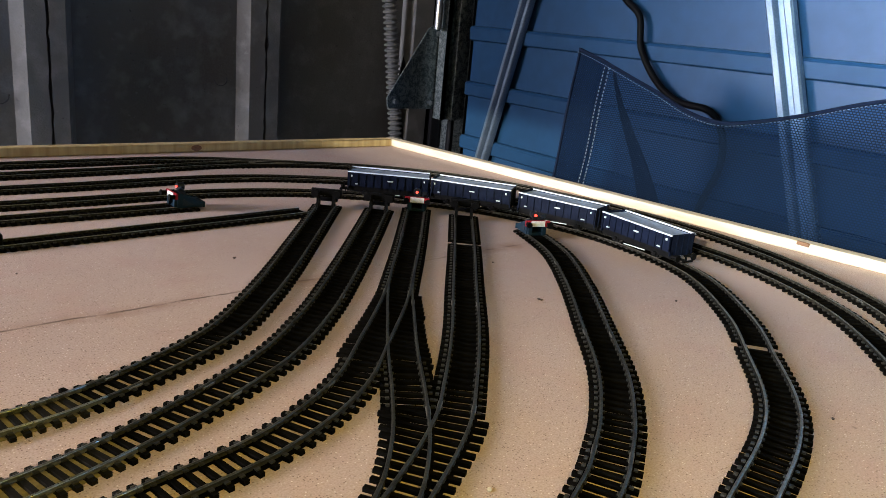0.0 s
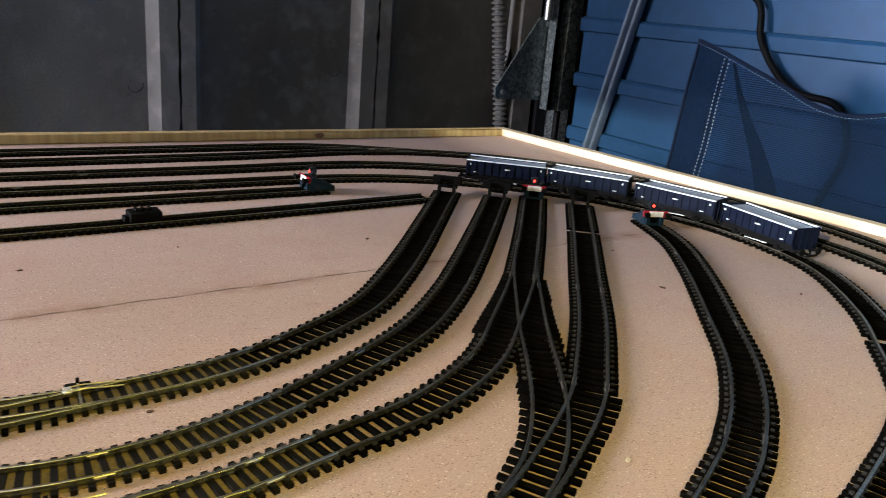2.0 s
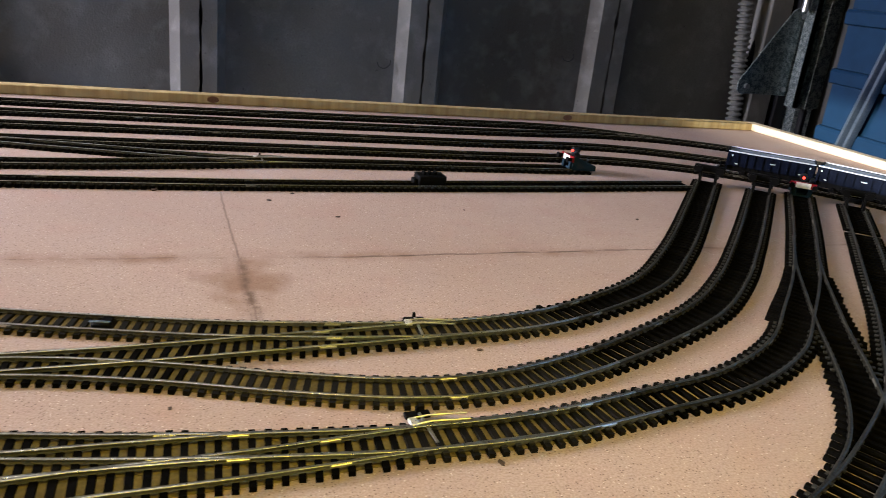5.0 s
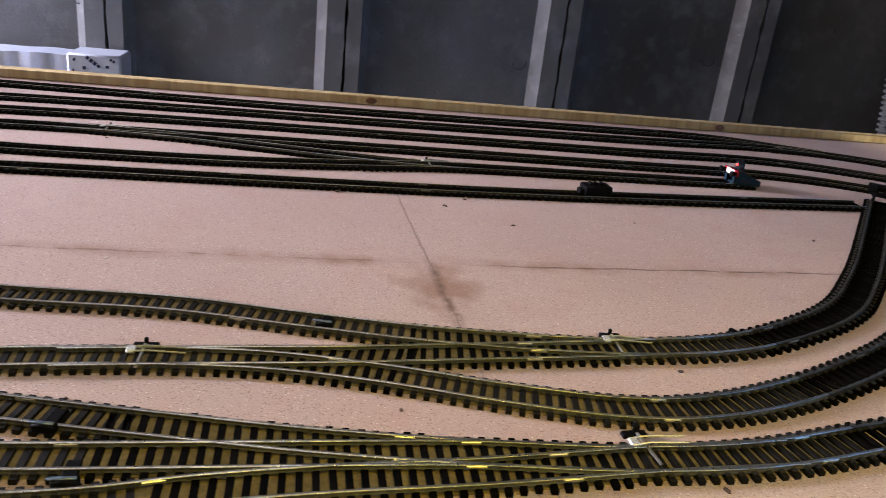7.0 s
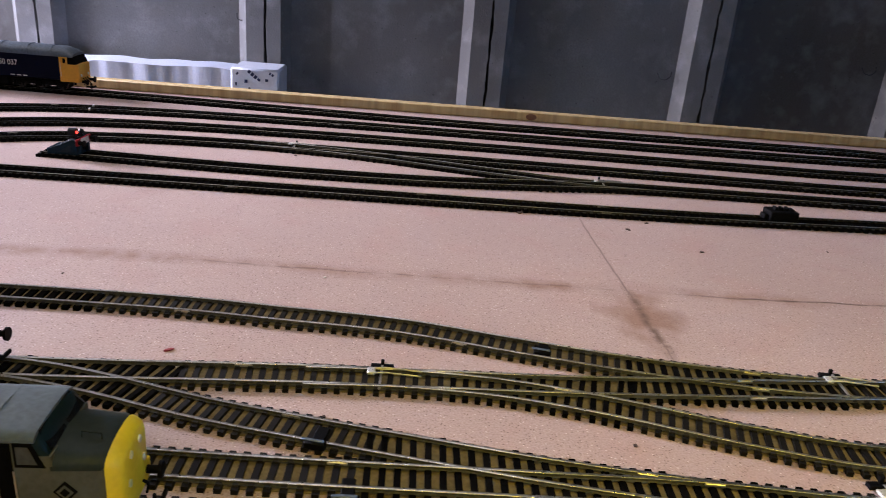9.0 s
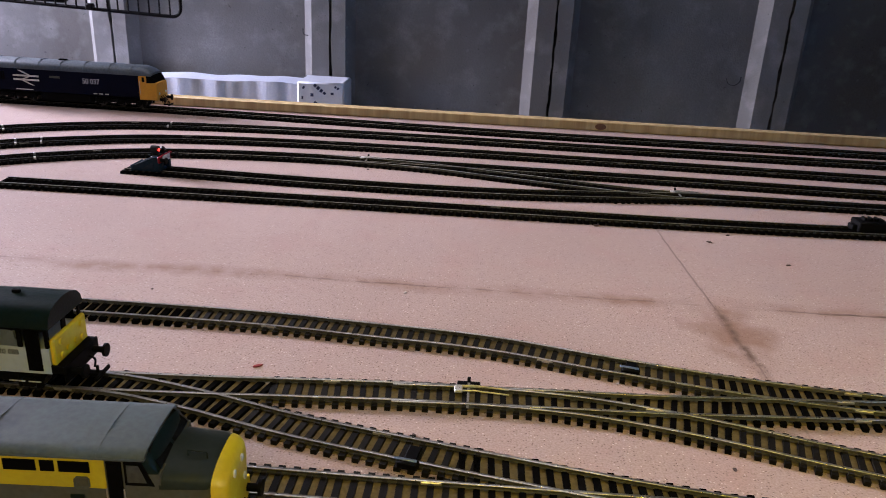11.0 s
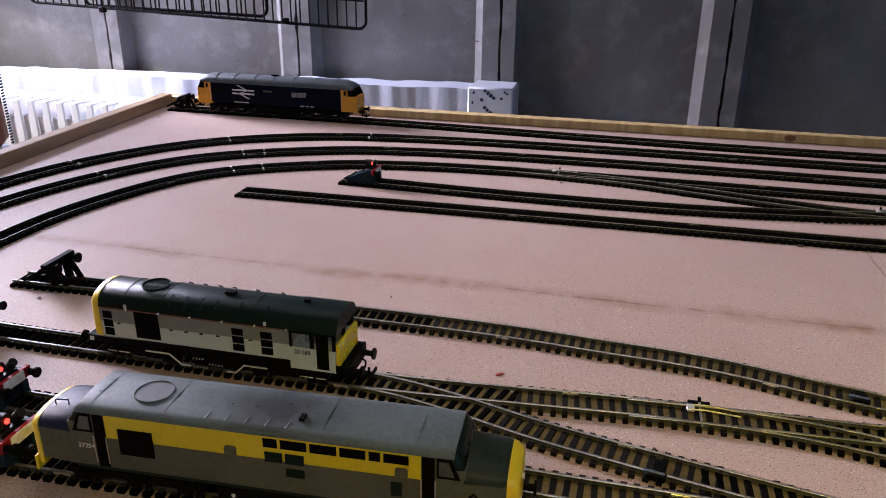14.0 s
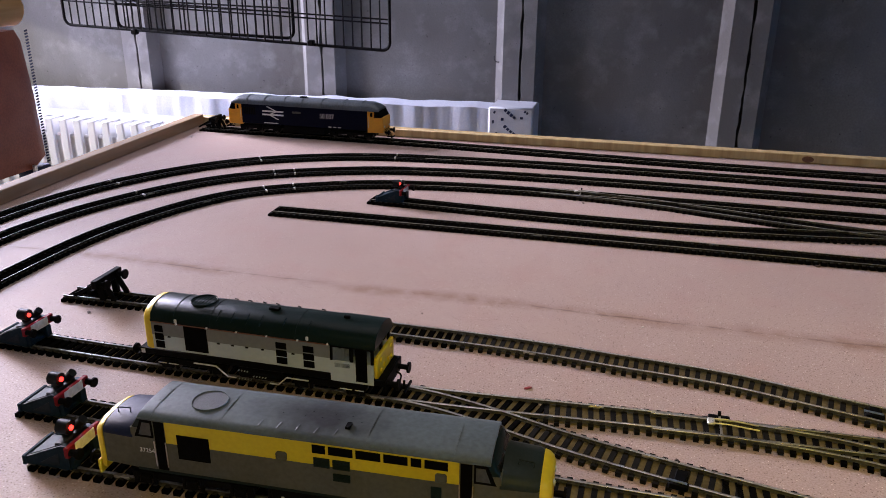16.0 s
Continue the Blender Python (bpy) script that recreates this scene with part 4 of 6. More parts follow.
# ---- locomotives ----
GREEN_GREY = mat("roof_dark_green", (0.0045, 0.0125, 0.0115), (0.007, 0.016, 0.015), spec=0.12, rough=0.34, scale=50, fine=500)
LIGHT_GREY = mat("livery_pale_grey", (0.52, 0.58, 0.58), (0.47, 0.53, 0.53), rough=0.4, scale=60)
MID_GREY = mat("livery_mid_grey", (0.21, 0.22, 0.22), (0.18, 0.19, 0.19), rough=0.4, scale=60)
YELLOW = mat("warning_yellow", (0.80, 0.58, 0.015), (0.72, 0.51, 0.015), rough=0.4, scale=70)
YELLOW_BAND = mat("band_yellow", (0.60, 0.475, 0.004), (0.53, 0.41, 0.004), rough=0.45, scale=50)
OLIVE_GREY = mat("livery_olive_grey", (0.094, 0.096, 0.072), (0.070, 0.072, 0.054), rough=0.55, scale=35, spec=0.15)
ROOF_GREY = mat("roof_weathered_grey", (0.105, 0.132, 0.138), (0.066, 0.083, 0.086), rough=0.46, scale=30, fine=420, spread=0.35, spec=0.3)


def soot(m):
    """A sooty stain round the exhaust, about the middle of the roof."""
    n, l = nodes_of(m)
    p = n["Principled BSDF"]
    tc, mp, nz, add, r, mix = (n.new("ShaderNode" + k) for k in ("TexCoord", "Mapping", "TexNoise", "VectorMath", "MapRange", "Mix"))
    mp.inputs["Location"].default_value, mp.inputs["Scale"].default_value = (-0.118 / 0.036, 0, 0), (1 / 0.036, 1 / 0.020, 0)
    l.new(tc.outputs["Object"], mp.inputs["Vector"])
    add.operation = "LENGTH"
    l.new(mp.outputs[0], add.inputs[0])
    nz.inputs["Scale"].default_value = 90
    l.new(tc.outputs["Object"], nz.inputs["Vector"])
    s = n.new("ShaderNodeMath")
    s.operation = "ADD"
    l.new(add.outputs["Value"], s.inputs[0])
    l.new(nz.outputs["Fac"], s.inputs[1])
    for k, v in (("From Min", 0.70), ("From Max", 1.65), ("To Min", 0.93), ("To Max", 0.0)):
        r.inputs[k].default_value = v
    l.new(s.outputs[0], r.inputs["Value"])
    mix.data_type = "RGBA"
    l.new(r.outputs[0], mix.inputs["Factor"])
    l.new(p.inputs["Base Color"].links[0].from_socket, mix.inputs["A"])
    mix.inputs["B"].default_value = (0.012, 0.013, 0.015, 1)
    l.new(mix.outputs["Result"], p.inputs["Base Color"])
    return m


soot(ROOF_GREY)
FAN_GREY = mat("fan_mesh_grey", (0.090, 0.100, 0.106), (0.060, 0.067, 0.072), rough=0.5, scale=200, fine=1500)
PANE_GREY = mat("dull_pane", (0.060, 0.068, 0.066), (0.04, 0.046, 0.045), rough=0.2, scale=60)
NOSE_BLUE = mat("nose_slate_blue", (0.013, 0.020, 0.056), (0.010, 0.015, 0.042), rough=0.5, scale=70, spec=0.12)
NOSE_DARK = mat("nose_dark_green", (0.016, 0.024, 0.020), (0.024, 0.032, 0.027), rough=0.45, scale=70, spec=0.15)
RAIL_BLUE = mat("livery_dark_blue", (0.0030, 0.0045, 0.013), (0.0042, 0.006, 0.016), rough=0.4, scale=60, spec=0.04)
ROOF_PALE = mat("roof_blue_grey", (0.095, 0.118, 0.138), (0.052, 0.068, 0.080), rough=0.45, scale=50)
ORANGE = mat("cab_orange_yellow", (0.78, 0.36, 0.02), (0.66, 0.30, 0.02), rough=0.4, scale=70)
GRILLE = mat("grille_black", (0.0022, 0.0022, 0.0026), (0.0016, 0.0016, 0.0018), rough=0.7, scale=300, spec=0.04)
STEEL = mat("wheel_steel", (0.07, 0.065, 0.06), rough=0.5, metal=0.6)
GLASS = glass("cab_glass")
COPPER = mat("copper_line", (0.22, 0.075, 0.035), (0.14, 0.05, 0.025), rough=0.45, scale=90)
SCREEN = mat("dark_screen_glass", (0.012, 0.014, 0.015), (0.008, 0.009, 0.010), rough=0.12, scale=60)
CAB_IN = mat("cab_interior", (0.20, 0.22, 0.20), rough=0.7)


def arch(x, hw, zb, zs, zt, n=8, flat=2.2):
    """A ring across the body: flat bottom, upright sides, curved top."""
    ring = [(x, -hw, zb), (x, -hw, zs)]
    for i in range(1, n):
        a = math.pi * i / n
        c, s = math.cos(a), math.sin(a)
        ring.append((x, -hw * math.copysign(abs(c) ** (2 / flat), c), zs + (zt - zs) * s ** (2 / flat)))
    return ring + [(x, hw, zs), (x, hw, zb)]


def louvre(bm, x0, x1, y, s, z0, z1, n):
    """A dark recessed opening with n thin slats."""
    box(bm, x0, x1, min(y, y + s * 0.0005), max(y, y + s * 0.0005), z0, z1)
    for i in range(n):
        z = z0 + (i + 0.5) * (z1 - z0) / n
        box(bm, x0, x1, min(y, y + s * 0.0007), max(y, y + s * 0.0007), z - 0.00018, z + 0.00018)


def side_pair(name, x0, x1, hw, z0, z1, material, t, label):
    """A thin painted panel on each side."""
    for s in (-1, 1):
        part(name, box(B(), x0, x1, *sorted((s * hw, s * (hw + 0.0003))), z0, z1), material, t, label)


def bogie(t, cx, axles, r, long, step=True):
    g = B()
    for s in (-1, 1):
        a, b = sorted((s * 0.0125, s * 0.0150))
        box(g, cx - long / 2, cx + long / 2, a, b, 0.0105, 0.0150, 0.0005)
        for ax in axles:
            a, b = sorted((s * 0.0150, s * 0.0166))
            box(g, cx + ax - 0.0032, cx + ax + 0.0032, a, b, 0.0085, 0.0135, 0.0006)
            for k in (-1, 1):
                cyl(g, (cx + ax + k * 0.0048, s * 0.0145, 0.0080), (cx + ax + k * 0.0048, s * 0.0145, 0.0150), 0.0012, 8)
        for k in (-1, 1):
            a, b = sorted((s * 0.0135, s * 0.0156))
            box(g, cx + k * long * 0.46 - 0.0018, cx + k * long * 0.46 + 0.0018, a, b, 0.0075, 0.0150, 0.0004)
    box(g, cx - long / 2, cx + long / 2, -0.0125, 0.0125, 0.0120, 0.0165)
    bg = part("bogie", g, BLACK, t, "black bogie frame")
    for ax in axles:
        for s in (-1, 1):
            y = s * GAUGE / 2
            w = cyl(B(), (cx + ax, y - 0.0016, r + 0.0050), (cx + ax, y + 0.0016, r + 0.0050), r, 20)
            cyl(w, (cx + ax, y - s * 0.0004, r + 0.0050), (cx + ax, y + s * 0.0024, r + 0.0050), r * 0.55, 16)
            part("wheel", w, STEEL, bg, "dull steel wheel")


def ends(t, x, sx, z=0.0165):
    """Buffer pair, coupling hook and hoses at one end."""
    for s in (-1, 1):
        b = cyl(B(), (x, s * 0.0112, z), (x + sx * 0.0060, s * 0.0112, z), 0.0017, 10)
        cyl(b, (x + sx * 0.0060, s * 0.0112, z), (x + sx * 0.0074, s * 0.0112, z), 0.0035, 14)
        part("buffer", b, BLACK, t, "black round buffer")
        h = tube(B(), curve3([(x, s * 0.006, z - 0.001), (x + sx * 0.003, s * 0.006, z - 0.003), (x + sx * 0.002, s * 0.006, z - 0.008)], 0.001), 0.0006, 6)
        part("brake_hose", h, BLACK, t)
    c = box(B(), min(x, x + sx * 0.010), max(x, x + sx * 0.010), -0.0022, 0.0022, 0.0085, 0.0100, 0.0003)
    box(c, *sorted((x + sx * 0.0085, x + sx * 0.0100)), -0.0075, 0.0075, 0.0085, 0.0105, 0.0003)
    cyl(c, (x + sx * 0.007, 0, 0.0100), (x + sx * 0.007, 0, 0.0135), 0.0008, 6)
    part("coupling", c, BLACK, t, "black coupling hook")


def shunter(m):
    """Single-cab diesel: long bonnet from x = 0, cab at the far end."""
    L, hw = 0.172, 0.0158
    t = thing("model_locomotive", "two-tone grey model diesel locomotive with yellow ends and green-black roof", "model train", m)
    f = box(B(), 0.001, L - 0.001, -0.0165, 0.0165, 0.0165, 0.0210, 0.0004)
    box(f, 0.0, 0.0015, -0.0168, 0.0168, 0.0125, 0.0210, 0.0003)
    box(f, L - 0.0015, L, -0.0168, 0.0168, 0.0125, 0.0210, 0.0003)
    part("footplate", f, BLACK, t, "black footplate")
    part("bonnet", loft(B(), [arch(x, hw, 0.0210, 0.0400, 0.0408) for x in (0.0105, 0.136)]), LIGHT_GREY, t, "pale grey bonnet side")
    side_pair("upper_band", 0.0106, 0.1359, hw, 0.0308, 0.0400, MID_GREY, t, "mid-grey upper band")
    rings = [arch(x, hw + 0.0005, 0.0398, 0.0410, zt) for x, zt in ((0.0103, 0.0502), (0.0108, 0.0505), (0.136, 0.0505))]
    roof = part("roof", loft(B(), rings), GREEN_GREY, t, "dark green-black rounded roof")
    for k, rx in enumerate((0.0585, 0.0685, 0.0790, 0.0885, 0.1040, 0.1210)):   # short raised ribs on the shoulders
        for s in (-1, 1):
            part("roof_rib", tube(B(), [(rx, s * 0.0150, 0.0454), (rx + 0.0004, s * 0.0128, 0.0480), (rx + 0.0006, s * 0.0092, 0.0499)], 0.00042, 6), GREEN_GREY, roof)
    for rx in (0.0275, 0.0535, 0.1130):
        part("roof_seam", loft(B(), [arch(x, hw + 0.0007, 0.0400, 0.0410, 0.0507) for x in (rx - 0.0002, rx + 0.0002)]), GREEN_GREY, roof)
    bm = cyl(B(), (0.042, 0, 0.0490), (0.042, 0, 0.0503), 0.0085, 28)
    fan = part("fan_grille", bm, GREEN_GREY, roof, "round dark fan grille")
    for k in range(-3, 4):
        w = math.sqrt(0.0082 ** 2 - (k * 0.0023) ** 2)
        part("fan_bar", box(B(), 0.042 + k * 0.0023 - 0.0002, 0.042 + k * 0.0023 + 0.0002, -w, w, 0.0503, 0.0506), GREEN_GREY, fan)
    part("fan_ring", tube(B(), [(0.042 + 0.0085 * math.cos(k * math.pi / 14), 0.0085 * math.sin(k * math.pi / 14), 0.0507) for k in range(29)], 0.0005, 6), GREEN_GREY, fan)
    part("exhaust", box(B(), 0.089, 0.096, -0.002, 0.002, 0.0503, 0.0518, 0.0003), GRILLE, roof)
    part("whistle", box(B(), 0.140, 0.144, -0.001, 0.001, 0.0500, 0.0522, 0.0003), BLACK, roof)
    nose = [arch(x, w, 0.0210, zs, zt) for x, w, zs, zt in ((0.0040, 0.0125, 0.0395, 0.0455), (0.0046, 0.0145, 0.0402, 0.0480), (0.0065, 0.0157, 0.0408, 0.0500), (0.0106, 0.0163, 0.0412, 0.0508))]
    n = part("nose", loft(B(), nose), YELLOW, t, "bright yellow nose end")
    part("nose_seam", box(B(), 0.0036, 0.0046, -0.0135, 0.0135, 0.0403, 0.0406), BLACK, n)
    for y, z in ((0, 0.036), (-0.007, 0.0315), (0.0075, 0.032), (-0.0075, 0.0245), (0, 0.0242), (0.0075, 0.0245)):
        part("marker_disc", cyl(B(), (0.0042, y, z), (0.0035, y, z), 0.0017, 14), YELLOW, n)
    part("nose_code", box(B(), 0.0038, 0.0040, -0.0022, 0.0022, 0.0302, 0.0310), BLACK, n)
    for s in (-1, 1):
        w, bm = s * hw, B()
        for z0 in (0.0222, 0.0276, 0.0330):
            louvre(bm, 0.0128, 0.0190, w, s, z0, z0 + 0.0046, 6)
        part("nose_grille", bm, GRILLE, t, "stack of black louvred grilles")
        bm = B()
        louvre(bm, 0.0345, 0.0510, w, s, 0.0226, 0.0396, 0)
        part("radiator_grille", bm, GRILLE, t, "large black radiator grille")
        for x0 in (0.0995, 0.1180):
            bm = B()
            for z0 in (0.0226, 0.0276, 0.0326):
                louvre(bm, x0, x0 + 0.0072, w, s, z0, z0 + 0.0042, 6)
            part("side_grille", bm, GRILLE, t, "stack of black louvred grilles")
        for x in (0.022, 0.058, 0.068, 0.078, 0.089, 0.1100):
            a, b = sorted((w, w + s * 0.0007))
            part("door_handle", box(B(), x, x + 0.0020, a, b, 0.0300, 0.0306), GRILLE, t)
        for x in (0.0285, 0.1205):
            a, b = sorted((s * (hw + 0.0003), s * (hw + 0.0012)))
            part("lamp_bracket", box(B(), x, x + 0.0017, a, b, 0.0408, 0.0432, 0.0002), WHITE, t, "small white bracket")
        for x in (0.030, 0.052, 0.073, 0.094, 0.115, 0.135):
            part("rail_knob", cyl(B(), (x, s * (hw + 0.0008), 0.0403), (x, s * (hw + 0.0018), 0.0403), 0.0006, 8), WHITE, t)
        part("handrail", tube(B(), [(0.012, s * (hw + 0.0010), 0.0399), (0.1355, s * (hw + 0.0010), 0.0399)], 0.00032, 6), COPPER, t, "thin copper-brown cant line")
        y = s * 0.0172
        for pts in (((0.040, 0.0150), (0.056, 0.0150), (0.064, 0.0090), (0.070, 0.0090)), ((0.094, 0.0085), (0.100, 0.0085), (0.106, 0.0140), (0.121, 0.0140))):
            part("pipe_run", tube(B(), [(x, y, z) for x, z in pts], 0.0005, 6), WHITE, t, "thin white pipe run")
        for x0, x1 in ((0.013, 0.019), (0.021, 0.028), (0.142, 0.150), (0.152, 0.158)):
            part("step_edge", box(B(), x0, x1, *sorted((y - s * 0.0006, y)), 0.0118, 0.0122), WHITE, t, "white step edge")
        bm = B()
        for k in range(14):
            cyl(bm, (0.072 + 0.0021 * (k % 10), y - s * 0.001, 0.0085 + 0.0028 * (k // 5)), (0.072 + 0.0021 * (k % 10), y, 0.0085 + 0.0028 * (k // 5)), 0.00035, 6)
        part("valve_row", bm, LIGHT_GREY, t)
        part("lamp_disc", box(B(), 0.0012, 0.0040, *sorted((s * 0.0166, s * 0.0172)), 0.0172, 0.0200, 0.0002), WHITE, t)
    # cab
    cw = 0.0166
    part("cab_side", loft(B(), [arch(x, cw, 0.0165, 0.0300, 0.0302) for x in (0.1362, 0.1645)]), LIGHT_GREY, t, "pale grey cab side")
    fr = B()
    for s in (-1, 1):
        a, b = sorted((s * cw, s * (cw - 0.0012)))
        for x0, x1 in ((0.1362, 0.1376), (0.1490, 0.1512), (0.1628, 0.1645)):
            box(fr, x0, x1, a, b, 0.0300, 0.0402)
        box(fr, 0.1362, 0.1645, a, b, 0.0388, 0.0402)
    for x in (0.1362, 0.1633):
        for y0, y1 in ((-cw, -cw + 0.002), (-0.0015, 0.0015), (cw - 0.002, cw)):
            box(fr, x, x + 0.0012, y0, y1, 0.0300, 0.0402)
    part("cab_frame", fr, BLACK, t, "black cab window frame")
    side_pair("cab_door", 0.1530, 0.1605, cw, 0.0180, 0.0395, GRILLE, t, "black recessed cab door")
    part("cab_desk", box(B(), 0.143, 0.150, -0.010, 0.010, 0.0300, 0.0355, 0.0006), CAB_IN, t)
    for s in (-1, 1):
        a, b = sorted((s * (cw - 0.0005), s * (cw - 0.0008)))
        g = part("cab_window", box(B(), 0.1376, 0.1490, a, b, 0.0302, 0.0388), GLASS, t, "clear cab side window")
        text("running_number", "20 088", 0.0037, Matrix.Translation((0.1440, s * (cw + 0.0001), 0.0272)) @ Euler((radians(90), 0, 0 if s < 0 else radians(180))).to_matrix().to_4x4(), t, BLACK, "small black running number")
    part("cab_roof", loft(B(), [arch(x, cw + 0.0004, 0.0400, 0.0410, 0.0507) for x in (0.1358, 0.1660)]), GREEN_GREY, t, "dark green-black cab roof")
    e = part("cab_end", box(B(), 0.1645, 0.1672, -0.0160, 0.0160, 0.0205, 0.0345, 0.0008), YELLOW, t, "yellow cab end")
    for y, z in ((-0.010, 0.024), (-0.004, 0.025), (0.004, 0.025), (0.010, 0.024), (-0.010, 0.031), (0.010, 0.031)):
        part("lamp", cyl(B(), (0.1670, y, z), (0.1682, y, z), 0.0016, 12), YELLOW, e)
    for cx in (0.038, 0.134):
        bogie(t, cx, (-0.0172, 0.0172), 0.0070, 0.048)
    tank = box(B(), 0.070, 0.102, -0.0140, 0.0140, 0.0075, 0.0165, 0.0008)
    for s in (-1, 1):
        cyl(tank, (0.072, s * 0.0125, 0.0110), (0.100, s * 0.0125, 0.0110), 0.0028, 10)
    part("fuel_tank", tank, BLACK, t, "black tanks between the bogies")
    ends(t, 0.0, -1)
    ends(t, L, 1)
    return t


def nose_diesel(m):
    """Double-ended diesel with a bonnet and raised cab at each end."""
    L, hw, zb = 0.231, 0.0172, 0.0190
    t = thing("model_locomotive", "grey and yellow model diesel locomotive with weathered grey roof", "model train", m)
    bm = loft(B(), [arch(x, hw, zb, 0.0393, 0.0396) for x in (0.0225, L - 0.0225)])
    loft(bm, [arch(x, hw, 0.0385, 0.0443, 0.0450) for x in (0.0292, L - 0.0292)])
    part("body", bm, OLIVE_GREY, t, "dull olive-grey body side")
    side_pair("yellow_band", 0.0418, L - 0.0418, hw, 0.0336, 0.0443, YELLOW_BAND, t, "broad yellow band")
    rr = [arch(x, hw + 0.0002, 0.0442, 0.0452, zt) for x, zt in ((0.0275, 0.0528), (0.0300, 0.0540), (L - 0.0300, 0.0540), (L - 0.0275, 0.0528))]
    roof = part("roof", loft(B(), rr), ROOF_GREY, t, "weathered grey curved roof")
    for rx in (0.034, 0.070, 0.144, 0.186):
        part("roof_seam", loft(B(), [arch(x, hw + 0.0005, 0.0443, 0.0452, 0.0543) for x in (rx - 0.0005, rx + 0.0005)]), ROOF_GREY, roof)
    bm = cyl(B(), (0.058, 0, 0.0525), (0.058, 0, 0.0541), 0.0090, 28)
    fan = part("fan_grille", bm, FAN_GREY, roof, "round grey fan grille")
    part("fan_ring", tube(B(), [(0.058 + 0.0090 * math.cos(k * math.pi / 14), 0.0090 * math.sin(k * math.pi / 14), 0.0541) for k in range(29)], 0.00035, 6), ROOF_GREY, fan)
    for k in range(5):                           # lifting ribs on the near slope and a row of bolts along the crown
        x = 0.090 + 0.0095 * k
        part("lifting_rib", tube(B(), [(x, -0.0138, 0.0511), (x + 0.0005, -0.0120, 0.0521), (x + 0.0010, -0.0096, 0.0531)], 0.00045, 6), ROOF_GREY, roof)
    for k in range(9):
        x = 0.098 + 0.0048 * k + 0.001 * (k % 3)
        part("roof_bolt", cyl(B(), (x, -0.0015 + 0.0042 * (k % 2), 0.0535), (x, -0.0015 + 0.0042 * (k % 2), 0.0541), 0.0006, 8), ROOF_GREY, roof)
    part("exhaust", box(B(), 0.1320, 0.1345, -0.0085, -0.0040, 0.0525, 0.0548, 0.0002), GRILLE, roof, "sooty exhaust slot")
    for y in (-0.004, 0.001, 0.006):
        part("horn", tube(B(), [(0.0305, y, 0.0533), (0.0345, y, 0.0538)], 0.0004, 8), ROOF_GREY, roof)
    for end in (0, 1):
        def X(x):
            return x if end == 0 else L - x
        top = NOSE_BLUE if end == 0 else NOSE_DARK
        rings = [arch(X(x), w, zb, zs, zt) for x, w, zs, zt in ((0.0030, 0.0145, 0.0335, 0.0372), (0.0060, 0.0160, 0.0345, 0.0388), (0.0230, hw, 0.0350, 0.0402))]
        nose = part("nose", loft(B(), rings), OLIVE_GREY, t, "short bonnet")
        rings = [arch(X(x), w, 0.0341, zs, zt) for x, w, zs, zt in ((0.0048, 0.0154, 0.0342, 0.0385), (0.0070, 0.0165, 0.0348, 0.0394), (0.0232, hw + 0.0002, 0.0352, 0.0406))]
        part("nose_top", loft(B(), rings), top, nose, "dark painted bonnet top")
        rings = [arch(X(x), w, zb - 0.0035, zs, zt) for x, w, zs, zt in ((-0.0002, 0.0120, 0.0320, 0.0350), (0.0008, 0.0142, 0.0332, 0.0370), (0.0030, 0.0158, 0.0340, 0.0384), (0.0052, 0.0163, 0.0344, 0.0389))]
        part("nose_end", loft(B(), rings), YELLOW, nose, "yellow nose end")
        for y, z in ((-0.008, 0.024), (0.008, 0.024), (-0.005, 0.033), (0.005, 0.033)):
            part("lamp", cyl(B(), (X(0.0002), y, z), (X(-0.0008), y, z), 0.0014, 12), WHITE, nose)
        part("grab_rail", tube(B(), [(X(0.009), -0.006, 0.0384), (X(0.009), -0.006, 0.0415), (X(0.016), -0.006, 0.0420), (X(0.016), -0.006, 0.0395)], 0.00035, 6), top, nose)
        # cab with raked windscreen
        a, b = [(X(x), z) for x, z in ((0.0229, 0.0402), (0.0279, 0.0520))]
        ws = B()
        for y0, y1 in ((-0.0150, -0.0010), (0.0010, 0.0150)):
            vs = [ws.verts.new(p) for p in ((a[0], y0, a[1]), (a[0], y1, a[1]), (b[0], y1 * 0.88, b[1] - 0.0012), (b[0], y0 * 0.88, b[1] - 0.0012))]
            ws.faces.new(vs)
        bmesh.ops.solidify(ws, geom=ws.faces[:], thickness=0.0003)
        part("windscreen", ws, SCREEN, t, "raked split windscreen")
        fr = loft(B(), [arch(X(x), w, 0.0388, zs, zt) for x, w, zs, zt in ((0.0232, hw - 0.0004, 0.0396, 0.0402), (0.0262, hw - 0.0002, 0.0425, 0.0462), (0.0288, hw - 0.0001, 0.0440, 0.0515), (0.0330, hw + 0.0001, 0.0446, 0.0536))])
        part("cab_front", fr, GREEN_GREY, t, "dark cab front frame")
        for s in (-1, 1):
            y = s * hw
            x0, x1 = sorted((X(0.0236), X(0.0350)))
            c0, c1 = sorted((y - s * 0.0002, y + s * 0.0003))
            win = part("cab_window", prism(B(), [(X(0.0246), 0.0352), (X(0.0350), 0.0352), (X(0.0350), 0.0438), (X(0.0288), 0.0438)], 1, c0, c1), GRILLE, t, "dark cab side window")
            part("pane", prism(B(), [(X(0.0272), 0.0364), (X(0.0340), 0.0364), (X(0.0340), 0.0426), (X(0.0298), 0.0426)], 1, *sorted((y + s * 0.0003, y + s * 0.0005))), PANE_GREY, win)
            x0, x1 = sorted((X(0.0358), X(0.0412)))
            d = part("cab_door", box(B(), x0, x1, c0, c1, 0.0195, 0.0436), GRILLE, t, "dark recessed cab door")
